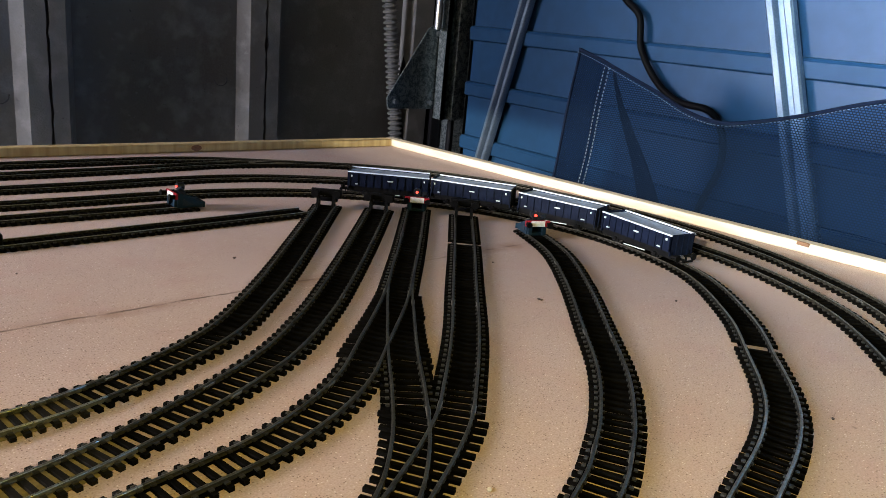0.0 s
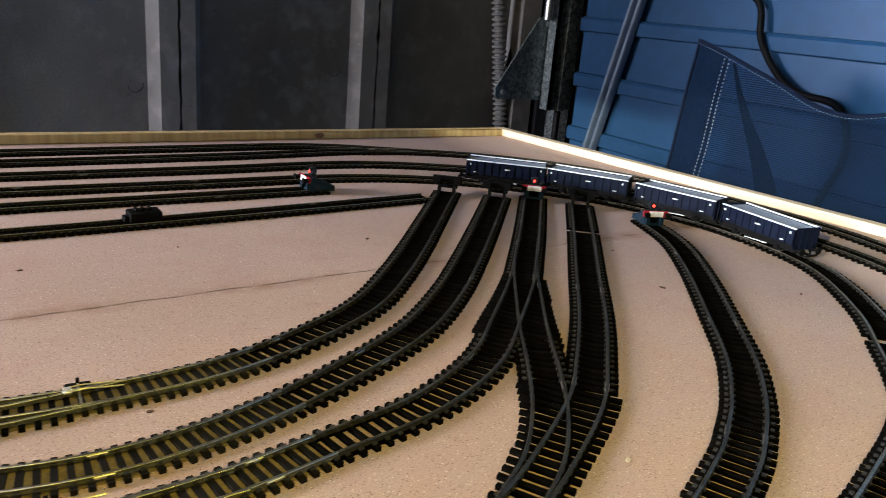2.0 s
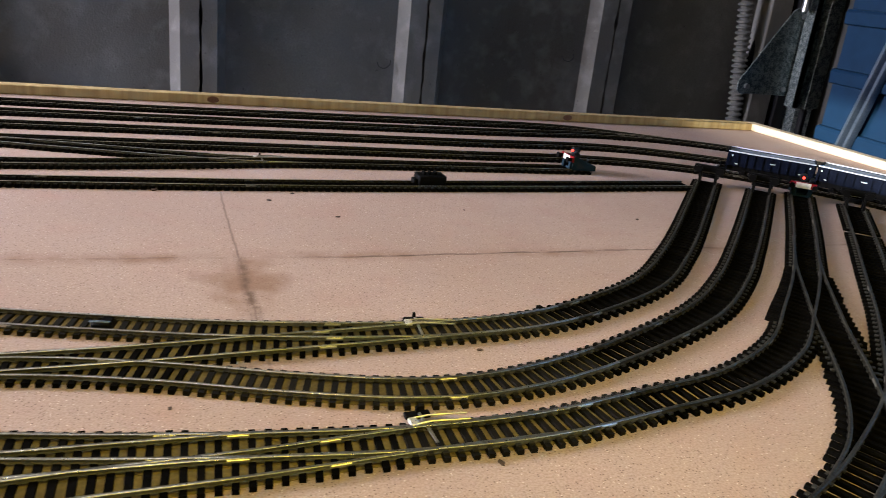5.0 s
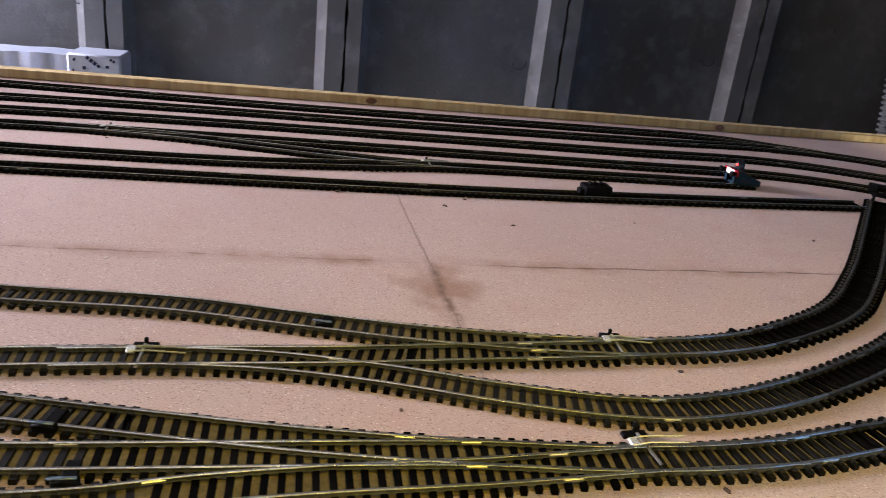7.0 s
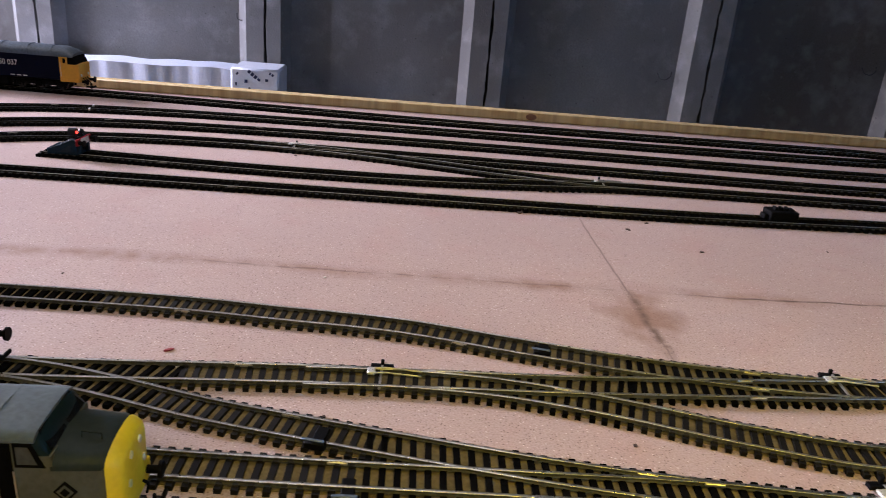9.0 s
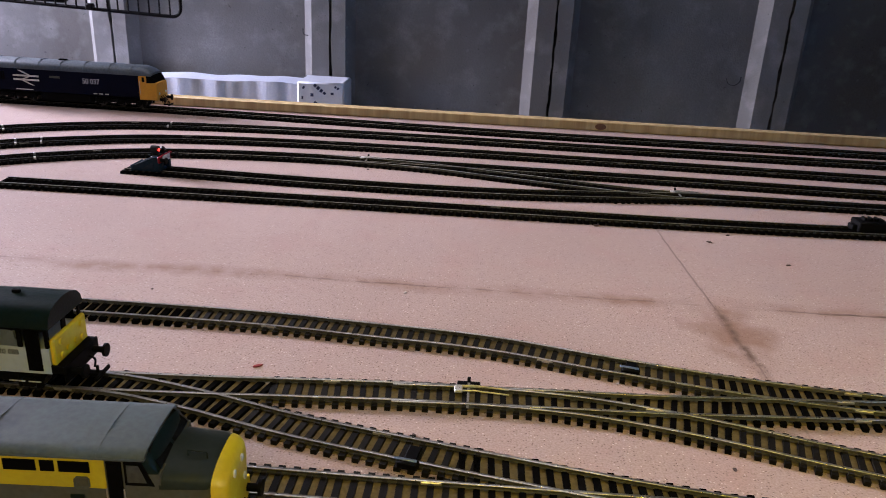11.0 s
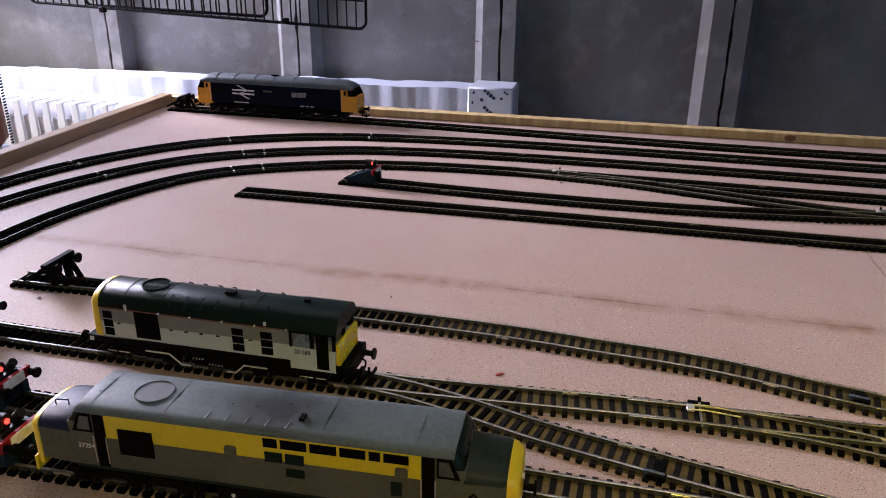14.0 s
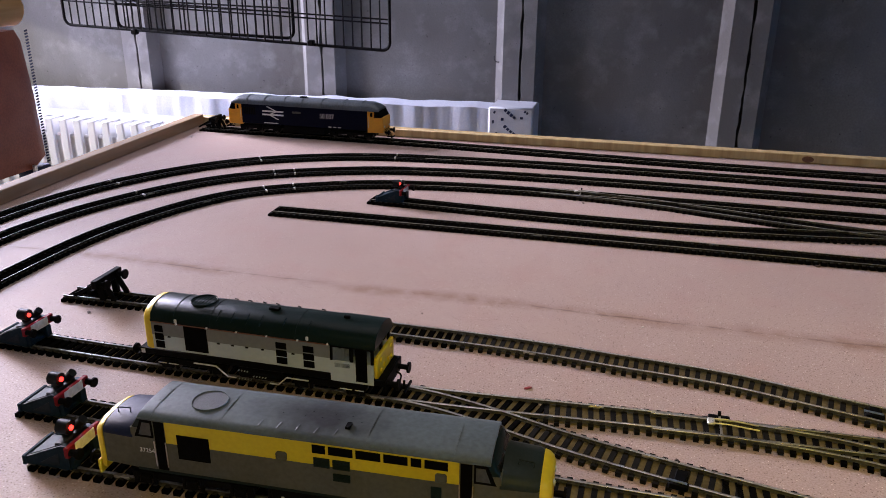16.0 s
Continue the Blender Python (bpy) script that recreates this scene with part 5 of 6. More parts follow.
            part("door_window", box(B(), x0 + 0.0008, x1 - 0.0008, *sorted((y + s * 0.0003, y + s * 0.0005)), 0.0345, 0.0428), GRILLE, d)
            for k in (0.0354, 0.0416):
                part("grab_rail", tube(B(), [(X(k), y + s * 0.0008, 0.0215), (X(k), y + s * 0.0008, 0.0340)], 0.0003, 6), JOINER, d)
        bogie(t, X(0.052), (-0.0260, 0.0, 0.0260), 0.0074, 0.068)
        ends(t, X(0.001), -1 if end == 0 else 1)
        bm = box(B(), *sorted((X(0.0), X(0.0016))), -0.0165, 0.0165, 0.0110, 0.0190, 0.0003)
        part("buffer_beam", bm, YELLOW, t, "yellow buffer beam")
    for s in (-1, 1):
        y = s * hw
        o = s * 0.0003
        bm = B()
        louvre(bm, 0.0480, 0.0650, y + o, s, 0.0268, 0.0386, 0)
        box(bm, 0.0612, 0.0615, *sorted((y + o, y + s * 0.0010)), 0.0268, 0.0386)
        part("radiator_grille", bm, GRILLE, t, "large black side grille")
        for x0, x1, z0, z1 in ((0.1185, 0.1250, 0.0393, 0.0432), (0.1265, 0.1385, 0.0393, 0.0432), (0.1400, 0.1520, 0.0393, 0.0432), (0.1535, 0.1650, 0.0393, 0.0432), (0.1665, 0.1715, 0.0393, 0.0432), (0.1730, 0.1840, 0.0393, 0.0432)):
            bm = B()
            box(bm, x0, x1, *sorted((y + o, y + o * 2)), z0, z1, 0.0)
            part("side_window", bm, GRILLE, t, "dark bodyside window")
        for x0, x1, z0, z1 in ((0.1190, 0.1270, 0.0328, 0.0372), (0.1285, 0.1370, 0.0328, 0.0372), (0.1285, 0.1370, 0.0270, 0.0305), (0.1760, 0.1810, 0.0250, 0.0310)):
            bm = B()
            louvre(bm, x0, x1, y + o, s, z0, z1, 6)
            part("side_grille", bm, GREEN_GREY, t, "dark louvred grille")
        for x0 in (0.1000, 0.1780):
            part("porthole", box(B(), x0, x0 + 0.0055, *sorted((y + o, y + o * 2.2)), 0.0335, 0.0378, 0.0008), OLIVE_GREY, t)
        # diamond depot badge as a plain shape
        bx = 0.2120
        for r, mm, dd in ((0.0042, BLACK, 0.0003), (0.0030, OLIVE_GREY, 0.0005), (0.0018, BLACK, 0.0007)):
            part("badge", prism(B(), [(bx - r, 0.0265), (bx, 0.0265 - r * 0.9), (bx + r, 0.0265), (bx, 0.0265 + r * 0.9)], 1, *sorted((y * 0.985, y + s * dd))), mm, t, "plain dark diamond badge")
        turn = Euler((radians(90), 0, 0 if s < 0 else radians(180))).to_matrix().to_4x4()
        text("running_number", "37254", 0.0034, Matrix.Translation((0.0305 if s < 0 else L - 0.0305, y + s * 0.0002, 0.0300)) @ turn, t, WHITE, "small white running number")
        part("sole_line", box(B(), 0.0240, L - 0.0240, *sorted((y - s * 0.001, y + s * 0.0002)), 0.0178, 0.0192), GREEN_GREY, t)
        part("roof_gutter", box(B(), 0.0275, L - 0.0275, *sorted((y, y + s * 0.0006)), 0.0442, 0.0449), ROOF_GREY, t)
    tank = box(B(), 0.092, 0.140, -0.0150, 0.0150, 0.0075, 0.0180, 0.0008)
    for s in (-1, 1):
        box(tank, 0.095, 0.112, *sorted((s * 0.0150, s * 0.0160)), 0.0085, 0.0165, 0.0004)
        box(tank, 0.116, 0.136, *sorted((s * 0.0150, s * 0.0160)), 0.0085, 0.0165, 0.0004)
    part("fuel_tank", tank, BLACK, t, "grimy black fuel tanks")
    for s in (-1, 1):
        part("gauge_disc", cyl(B(), (0.1010, s * 0.0158, 0.0120), (0.1010, s * 0.0164, 0.0120), 0.0010, 12), WHITE, t, "small white gauge")
    for ob in t.children_recursive:              # tall sides under a flat roof
        for v in ob.data.vertices:
            z = v.co.z
            if ob.matrix_basis.is_identity and z > 0.0185:
                v.co.z = 0.0185 + (z - 0.0185) * 1.16 if z < 0.0448 else 0.0490 + (min(z, 0.0540) - 0.0448) * 0.32 + max(0.0, z - 0.0540) * 1.3
    return t


def flat_diesel(m):
    """Long flat-fronted diesel with a cab at each end."""
    L, hw, zb = 0.262, 0.0172, 0.0180
    t = thing("model_locomotive", "dark blue model diesel locomotive with orange-yellow cab ends", "model train", m)
    part("body", loft(B(), [arch(x, hw, zb, 0.0440, 0.0446) for x in (0.0260, L - 0.0260)]), RAIL_BLUE, t, "dark blue body side")
    rr = [arch(x, hw + 0.0002, 0.0438, 0.0448, zt) for x, zt in ((0.0085, 0.0478), (0.0135, 0.0518), (0.0230, 0.0546), (L - 0.0230, 0.0546), (L - 0.0135, 0.0518), (L - 0.0085, 0.0478))]
    roof = part("roof", loft(B(), rr), ROOF_PALE, t, "blue-grey curved roof")
    for rx in (0.035, 0.065, 0.098, 0.128, 0.160, 0.195, 0.225):
        part("roof_seam", loft(B(), [arch(x, hw + 0.0007, 0.0440, 0.0448, 0.0552) for x in (rx - 0.0004, rx + 0.0004)]), ROOF_PALE, roof)
    part("roof_vent", box(B(), 0.120, 0.130, -0.003, 0.003, 0.0543, 0.0560, 0.0004), GRILLE, roof)
    for end in (0, 1):
        def X(x):
            return x if end == 0 else L - x
        rings = [arch(X(x), w, zb - 0.002, zs, zt) for x, w, zs, zt in ((0.0020, 0.0155, 0.0355, 0.0362), (0.0030, 0.0165, 0.0360, 0.0368), (0.0262, hw + 0.0001, 0.0365, 0.0372))]
        cab = part("cab", loft(B(), rings), ORANGE, t, "orange-yellow cab end")
        rings = [arch(X(x), w, 0.0360, zs, zt) for x, w, zs, zt in ((0.0040, 0.0160, 0.0370, 0.0374), (0.0085, 0.0168, 0.0440, 0.0450), (0.0160, hw - 0.0001, 0.0440, 0.0450))]
        part("windscreen", loft(B(), rings), GRILLE, cab, "dark wraparound windscreen")
        part("door_pillar", box(B(), *sorted((X(0.0155), X(0.0262))), -hw - 0.0001, hw + 0.0001, 0.0365, 0.0440), ORANGE, cab, "orange-yellow door pillar")
        for s in (-1, 1):
            y = s * hw
            part("cab_window", box(B(), *sorted((X(0.0180), X(0.0215))), *sorted((y, y + s * 0.0004)), 0.0370, 0.0425, 0.0003), GRILLE, cab, "dark cab door window")
            part("grab_rail", tube(B(), [(X(0.0245), y + s * 0.0008, 0.022), (X(0.0245), y + s * 0.0008, 0.038)], 0.0003, 6), JOINER, cab)
        for y, z in ((-0.010, 0.0235), (0.010, 0.0235)):
            part("lamp", cyl(B(), (X(0.0022), y, z), (X(0.0012), y, z), 0.0016, 12), WHITE, cab)
        bm = B()
        for y in (-0.006, 0.0, 0.006):
            tube(bm, [(X(0.002), y, 0.020), (X(-0.001), y, 0.017), (X(0.001), y, 0.012)], 0.0006, 6)
        part("brake_pipes", bm, BLACK, cab)
        bogie(t, X(0.055), (-0.0270, 0.0, 0.0270), 0.0074, 0.070)
        ends(t, X(0.001), -1 if end == 0 else 1)
    for s in (-1, 1):
        y = s * hw
        a, b = sorted((y, y + s * 0.0004))
        # the double arrow emblem as plain white bars
        cx, z0 = 0.080, 0.0335
        w, q = 0.0021, 0.0085
        bars = [[(cx - 0.018, z0 + 0.0013), (cx + 0.018, z0 + 0.0013), (cx + 0.018, z0 + 0.0013 + w), (cx - 0.018, z0 + 0.0013 + w)],
                [(cx - 0.018, z0 - 0.0013 - w), (cx + 0.018, z0 - 0.0013 - w), (cx + 0.018, z0 - 0.0013), (cx - 0.018, z0 - 0.0013)],
                [(cx - 0.0110, z0 + 0.0013 + w + q * 0.62), (cx - 0.0070, z0 + 0.0013 + w + q * 0.62), (cx + 0.0060, z0 + 0.0013 + w), (cx + 0.0020, z0 + 0.0013 + w)],
                [(cx + 0.0020, z0 + 0.0013), (cx + 0.0060, z0 + 0.0013), (cx - 0.0020, z0 - 0.0013), (cx - 0.0060, z0 - 0.0013)],
                [(cx - 0.0060, z0 - 0.0013 - w), (cx - 0.0020, z0 - 0.0013 - w), (cx + 0.0110, z0 - 0.0013 - w - q * 0.62), (cx + 0.0070, z0 - 0.0013 - w - q * 0.62)]]
        bm = B()
        for poly in bars:
            if abs(poly[0][1] - poly[2][1]) > 0.0003:
                prism(bm, poly, 1, a, b)
        part("emblem", bm, WHITE, t, "white double arrow emblem")
        turn = Euler((radians(90), 0, 0 if s < 0 else radians(180))).to_matrix().to_4x4()
        text("running_number", "50 037", 0.0086, Matrix.Translation((0.170, y + s * 0.0003, 0.0335)) @ turn, t, WHITE, "large white running number")
        part("nameplate", box(B(), 0.113, 0.127, a, b, 0.0350, 0.0375), OLIVE_GREY, t, "small unreadable nameplate")
        for x in (0.172, 0.180, 0.188, 0.064):
            part("data_panel", box(B(), x, x + (0.005 if x > 0.1 else 0.024), a, b, 0.0192, 0.0204), WHITE, t, "small white marks")
        bm = B()
        for k in range(7):
            box(bm, 0.030 + k * 0.003, 0.0322 + k * 0.003, a, b, 0.0300, 0.0400)
        part("side_grille", bm, BLACK, t, "dark louvred grille")
    part("fuel_tank", box(B(), 0.096, 0.166, -0.0155, 0.0155, 0.0075, 0.0175, 0.001), BLACK, t, "black underframe tanks")
    return t


def along(a, b, size, tall=1.0):
    """Pose with its x axis from a to b on the board."""
    return pose(a[0], a[1], -0.0006, rz=math.degrees(math.atan2(b[1] - a[1], b[0] - a[0]))) @ Matrix.Diagonal((size, size, size * tall, 1))


shunter(along((0.2835, 0.3705), (0.449, 0.3720), 0.97, 1.06))
nose_diesel(along((0.3328, 0.2642), (0.5583, 0.2757), 0.987))
flat_diesel(along((-0.0345, 1.0422), (0.222, 1.0375), 0.972, 1.13))

# ---- open wagons ----
WAG_BLUE = mat("wagon_blue_black", (0.005, 0.008, 0.020), (0.003, 0.0045, 0.011), spec=0.04, rough=0.5, scale=60)
# the rim's highlight is put into this pale colour
WAG_RIM = mat("wagon_rim", (0.62, 0.68, 0.78), (0.50, 0.56, 0.66), rough=0.35, scale=60)
WAG_IN = mat("wagon_inside", (0.22, 0.26, 0.34), (0.14, 0.17, 0.23), rough=0.55, scale=60)


def wagon(m):
    L, hw = 0.094, 0.0160
    h = L / 2
    t = thing("open_wagon", "blue-black open box wagon with ribbed sides and painted rim highlight", "model wagon", m, group="wagons")
    part("floor", box(B(), -h + 0.0012, h - 0.0012, -hw + 0.0012, hw - 0.0012, 0.0172, 0.0318), WAG_IN, t, "grey-blue load filling the wagon")
    for s in (-1, 1):
        bm = box(B(), -h, h, *sorted((s * hw, s * (hw - 0.0010))), 0.0168, 0.0330)
        side = part("side", bm, WAG_BLUE, t, "ribbed blue-black side")
        for k in range(11):
            x = -h + 0.002 + k * (L - 0.004) / 10
            part("rib", box(B(), x - 0.0007, x + 0.0007, *sorted((s * hw, s * (hw + 0.0011))), 0.0168, 0.0325), WAG_BLUE, side)
        part("rim", box(B(), -h, h, *sorted((s * (hw - 0.0012), s * (hw + 0.0012))), 0.0325, 0.0338, 0.0003), WAG_RIM, side, "top rim with its highlight in a pale blue-white colour")
        for x0, x1, z0, z1 in ((-0.043, -0.0415, 0.0275, 0.0295), (0.0405, 0.042, 0.0275, 0.0295), (-0.001, 0.005, 0.0250, 0.0262), (-0.038, -0.035, 0.0190, 0.0200), (0.031, 0.035, 0.0190, 0.0200)):
            part("label_panel", box(B(), x0, x1, *sorted((s * (hw - 0.0002), s * (hw + 0.0013))), z0, z1), LIGHT_GREY, side, "small pale lettering marks")
        e = part("end", box(B(), *sorted((s * h, s * (h - 0.0010))), -hw, hw, 0.0130, 0.0338), WAG_BLUE, t, "blue-black end")
        for y in (-0.008, 0.0, 0.008):
            part("end_rib", box(B(), *sorted((s * h, s * (h + 0.0010))), y - 0.0006, y + 0.0006, 0.0130, 0.0330), WAG_BLUE, e)
        part("sole_bar", box(B(), -h, h, *sorted((s * 0.0110, s * 0.0130)), 0.0100, 0.0170), BLACK, t)
        for ax in (-0.027, 0.027):
            bm = box(B(), ax - 0.0045, ax + 0.0045, *sorted((s * 0.0112, s * 0.0138)), 0.0070, 0.0100, 0.0004)
            box(bm, ax - 0.0020, ax + 0.0020, *sorted((s * 0.0112, s * 0.0150)), 0.0080, 0.0120, 0.0004)
            part("axle_guard", bm, BLACK, t)
            y = s * GAUGE / 2
            part("wheel", cyl(B(), (ax, y - 0.0014, 0.0112), (ax, y + 0.0014, 0.0112), 0.0061, 18), STEEL, t, "dull steel wheel")
        bm = tube(B(), [(-0.014, s * 0.0135, 0.0080), (0.014, s * 0.0135, 0.0095)], 0.0006, 6)
        part("brake_lever", bm, LIGHT_GREY, t)
        ends(t, s * h, s, 0.0125)
    return t


def at_arc(key, near, back):
    """The pose on a track at the point nearest to a place, looking along it over a length."""
    path = CURVES[key]
    i = min(range(len(path)), key=lambda k: (path[k] - Vector((*near, 0))).length)
    d = path[min(i + back, len(path) - 1)] - path[i - back]
    p = path[i]
    mid = (path[min(i + back, len(path) - 1)] + path[i - back]) / 2
    c = p.lerp(mid, 0.5)
    return pose(c.x, c.y, -0.0006, rz=math.degrees(math.atan2(d.y, d.x)))


first = wagon(at_arc("inner_loop", (1.424, 0.768), 4))
for c in ((1.497, 0.689), (1.533, 0.587), (1.538, 0.482)):
    copy_thing(first, at_arc("inner_loop", c, 4))

# small black box on the long siding
clip = thing("power_clip", "small black track power clip on a siding", "power clip", pose(0.992, 0.712, 0, rz=3) @ Matrix.Scale(0.8, 4))
bm = box(B(), -0.017, 0.017, -0.011, 0.011, 0.0030, 0.0150, 0.0012)
for x in (-0.010, -0.003, 0.004):
    box(bm, x, x + 0.003, -0.004, 0.004, 0.0150, 0.0185, 0.0005)
box(bm, -0.022, -0.017, -0.006, 0.006, 0.0040, 0.0100, 0.0008)
part("case", bm, BLACK, clip)

# ---- round the layout ----
# hanging length of dark blue mesh fabric, hemmed, leaning outside the rim
MESH = bpy.data.materials.new("mesh_fabric")
mn, ml = nodes_of(MESH)
mp = mn["Principled BSDF"]
mtc = mn.new("ShaderNodeTexCoord")
mmap = mn.new("ShaderNodeMapping")
mmap.inputs["Rotation"].default_value = (0, radians(90), 0)
ml.new(mtc.outputs["Object"], mmap.inputs["Vector"])
mb = mn.new("ShaderNodeTexBrick")
mb.offset = 0.5
for key, val in (("Scale", 1.0), ("Mortar Size", 0.00062), ("Mortar Smooth", 0.2), ("Brick Width", 0.0036), ("Row Height", 0.0027)):
    mb.inputs[key].default_value = val
mb.inputs["Color1"].default_value, mb.inputs["Color2"].default_value = (0.0014, 0.0036, 0.010, 1), (0.002, 0.005, 0.013, 1)
mb.inputs["Mortar"].default_value = (0.0030, 0.0080, 0.019, 1)
mspl = mn.new("ShaderNodeSeparateXYZ")
ml.new(mtc.outputs["Object"], mspl.inputs[0])
mcomb = mn.new("ShaderNodeCombineXYZ")
ml.new(mspl.outputs[1], mcomb.inputs[0])
ml.new(mspl.outputs[2], mcomb.inputs[1])
ml.new(mcomb.outputs[0], mb.inputs["Vector"])
ml.new(mb.outputs["Color"], mp.inputs["Base Color"])
mp.inputs["Roughness"].default_value = 0.85
mp.inputs["Specular IOR Level"].default_value = 0.05
mbp = mn.new("ShaderNodeBump")
mbp.inputs["Strength"].default_value, mbp.inputs["Distance"].default_value = 0.8, 0.0005
mbp.invert = True
ml.new(mb.outputs["Fac"], mbp.inputs["Height"])
ml.new(mbp.outputs[0], mp.inputs["Normal"])
mtr = mn.new("ShaderNodeBsdfTransparent")
mtr.inputs[0].default_value = (0.62, 0.80, 1.0, 1)
mmix = mn.new("ShaderNodeMixShader")
mfac = mn.new("ShaderNodeMapRange")
mfac.inputs["To Min"].default_value, mfac.inputs["To Max"].default_value = 0.72, 0.04
ml.new(mb.outputs["Fac"], mfac.inputs["Value"])
ml.new(mfac.outputs[0], mmix.inputs[0])
ml.new(mp.outputs[0], mmix.inputs[1])
ml.new(mtr.outputs[0], mmix.inputs[2])
ml.new(mmix.outputs[0], mn["Material Output"].inputs["Surface"])
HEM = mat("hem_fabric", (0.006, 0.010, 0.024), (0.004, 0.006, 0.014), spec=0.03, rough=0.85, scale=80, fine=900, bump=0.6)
THREAD = mat("pale_thread", (0.12, 0.15, 0.20), rough=0.8)

fabric = thing("mesh_fabric", "dark blue see-through mesh fabric with stitched hem hanging beside the table", "fabric")
TOP = [(0.762, 0.189), (0.707, 0.174), (0.64, 0.150), (0.589, 0.130), (0.544, 0.123), (0.505, 0.130), (0.457, 0.144), (0.378, 0.170), (0.28, 0.19), (0.10, 0.205), (-0.10, 0.215), (-0.4, 0.22)]
top_line = curve3([(0, y, z) for y, z in TOP], 0.012)


def drape(y, z, f):
    """x of the hanging cloth at a place, f from the hem down."""
    k = xr(y) + 0.034
    return k + 0.005 * math.sin(y * 17 + 0.6) * (0.3 + f) + 0.003 * math.sin(y * 41 + z * 9) + 0.004 * noise.noise((y * 9, z * 12, 0.3))


def low_y(y):
    """The cloth's free edge runs outwards towards the bottom."""
    return y + 0.03 * max(0.0, (y - 0.60) / 0.17)


bm, cols = B(), []
NV = 16
for p in top_line:
    col = []
    for k in range(NV):
        f = k / (NV - 1)
        y = p.y + (low_y(p.y) - p.y) * f * 1.2
        z = p.z + (-0.14 - p.z) * f
        col.append(bm.verts.new((drape(y, z, f), y, z)))
    cols.append(col)
for a, b in zip(cols, cols[1:]):
    for k in range(NV - 1):
        bm.faces.new((a[k], a[k + 1], b[k + 1], b[k]))
part("cloth", bm, MESH, fabric, "dark blue open-weave mesh")
part("hem", tube(B(), [(drape(p.y, p.z, 0) - 0.0005, p.y, p.z - 0.002) for p in top_line], 0.0023, 8), HEM, fabric, "dark rolled hem")
side_edge = [(drape(0.762 + 0.030 * f, 0.189 - 0.329 * f, f) - 0.0006, 0.762 + 0.030 * f, 0.189 - 0.329 * f) for f in [k / 14 for k in range(15)]]
part("hem", tube(B(), side_edge, 0.0022, 6), HEM, fabric, "dark side hem")
bm = B()
for off in (0.0, 0.008):
    pts = [(drape(0.714 - off + 0.026 * f, 0.168 - 0.30 * f, f) - 0.0026, 0.714 - off + 0.026 * f, 0.168 - 0.30 * f) for f in [k / 120 for k in range(121)]]
    for a, b in zip(pts[::2], pts[1::2]):
        tube(bm, [a, a.lerp(b, 1.5)] if isinstance(a, Vector) else [a, b], 0.0008, 5)
part("stitching", bm, THREAD, fabric, "double row of pale stitches")
bm = B()
run = [(drape(p.y, p.z, 0) - 0.0052, p.y, p.z - 0.0050) for p in curve3([(0, y, z) for y, z in TOP], 0.0022)]
for a, b in zip(run[::2], run[1::2]):
    tube(bm, [a, b], 0.0004, 5)
part("stitching", bm, THREAD, fabric, "pale stitches along the hem")

# doubled border strip, and behind it a dark sheet shaped as a shadow
bm, cols = B(), []
for i in range(5):
    u = i / 4
    col = []
    for k in range(NV):
        f = k / (NV - 1)
        y = 0.762 - 0.052 * u + (0.030 - 0.004 * u) * f
        z = (0.189 - 0.018 * u) * (1 - f) - 0.14 * f
        col.append(bm.verts.new((drape(y, z, f) + 0.0030, y, z)))
    cols.append(col)
for a, b in zip(cols, cols[1:]):
    for k in range(NV - 1):
        bm.faces.new((a[k], a[k + 1], b[k + 1], b[k]))
part("border", bm, MESH, fabric, "doubled mesh border")
# shadow behind the cloth, built as a dark sheet
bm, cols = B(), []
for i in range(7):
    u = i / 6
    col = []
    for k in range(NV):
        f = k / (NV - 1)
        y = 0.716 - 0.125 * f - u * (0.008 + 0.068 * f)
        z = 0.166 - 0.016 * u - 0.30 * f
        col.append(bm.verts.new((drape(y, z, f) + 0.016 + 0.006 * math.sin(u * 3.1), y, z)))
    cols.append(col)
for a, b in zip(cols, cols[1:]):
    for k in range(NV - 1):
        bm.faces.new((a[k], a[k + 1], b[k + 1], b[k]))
part("fold", bm, HEM, fabric, "dark sheet standing in for a shadow behind the mesh")

# black cable over the fabric and down behind it
CORD = mat("cable_black", (0.0022, 0.0022, 0.003), rough=0.6, scale=80, spec=0.06)
cable = thing("black_cable", "thick black rubber cable hanging against the garage door", "cable")
part("cord", tube(B(), curve3([(1.9645, 1.047, 0.611), (1.9645, 0.964, 0.407), (1.9645, 0.909, 0.284), (1.9645, 0.864, 0.245), (1.9645, 0.851, 0.194), (1.9645, 0.810, 0.145), (1.9645, 0.763, 0.119), (1.9645, 0.705, 0.113), (1.9645, 0.677, 0.083), (1.9645, 0.670, 0.032), (1.9645, 0.692, -0.035), (1.9645, 0.728, -0.171), (1.9645, 0.746, -0.526), (1.9645, 0.739, -0.850)], 0.012), 0.0056, 10), CORD, cable)

# long wrapped panel against the wall
WRAP = mat("bubble_wrap", (0.78, 0.81, 0.90), (0.64, 0.68, 0.80), rough=0.35, scale=18, fine=240, bump=0.7, spread=0.3)
CARD_W = mat("printed_card", (0.72, 0.74, 0.80), (0.62, 0.65, 0.72), rough=0.5, scale=40)
INK = mat("dark_blue_ink", (0.02, 0.03, 0.09), rough=0.6)
package = thing("wrapped_radiator", "long white plastic-wrapped radiator package standing against the wall", "package")
bm = box(B(), -1.20, 0.245, 1.70, 1.785, -0.85, -0.066)
bmesh.ops.subdivide_edges(bm, edges=[e for e in bm.edges if abs(e.verts[0].co.x - e.verts[1].co.x) > 1], cuts=150)
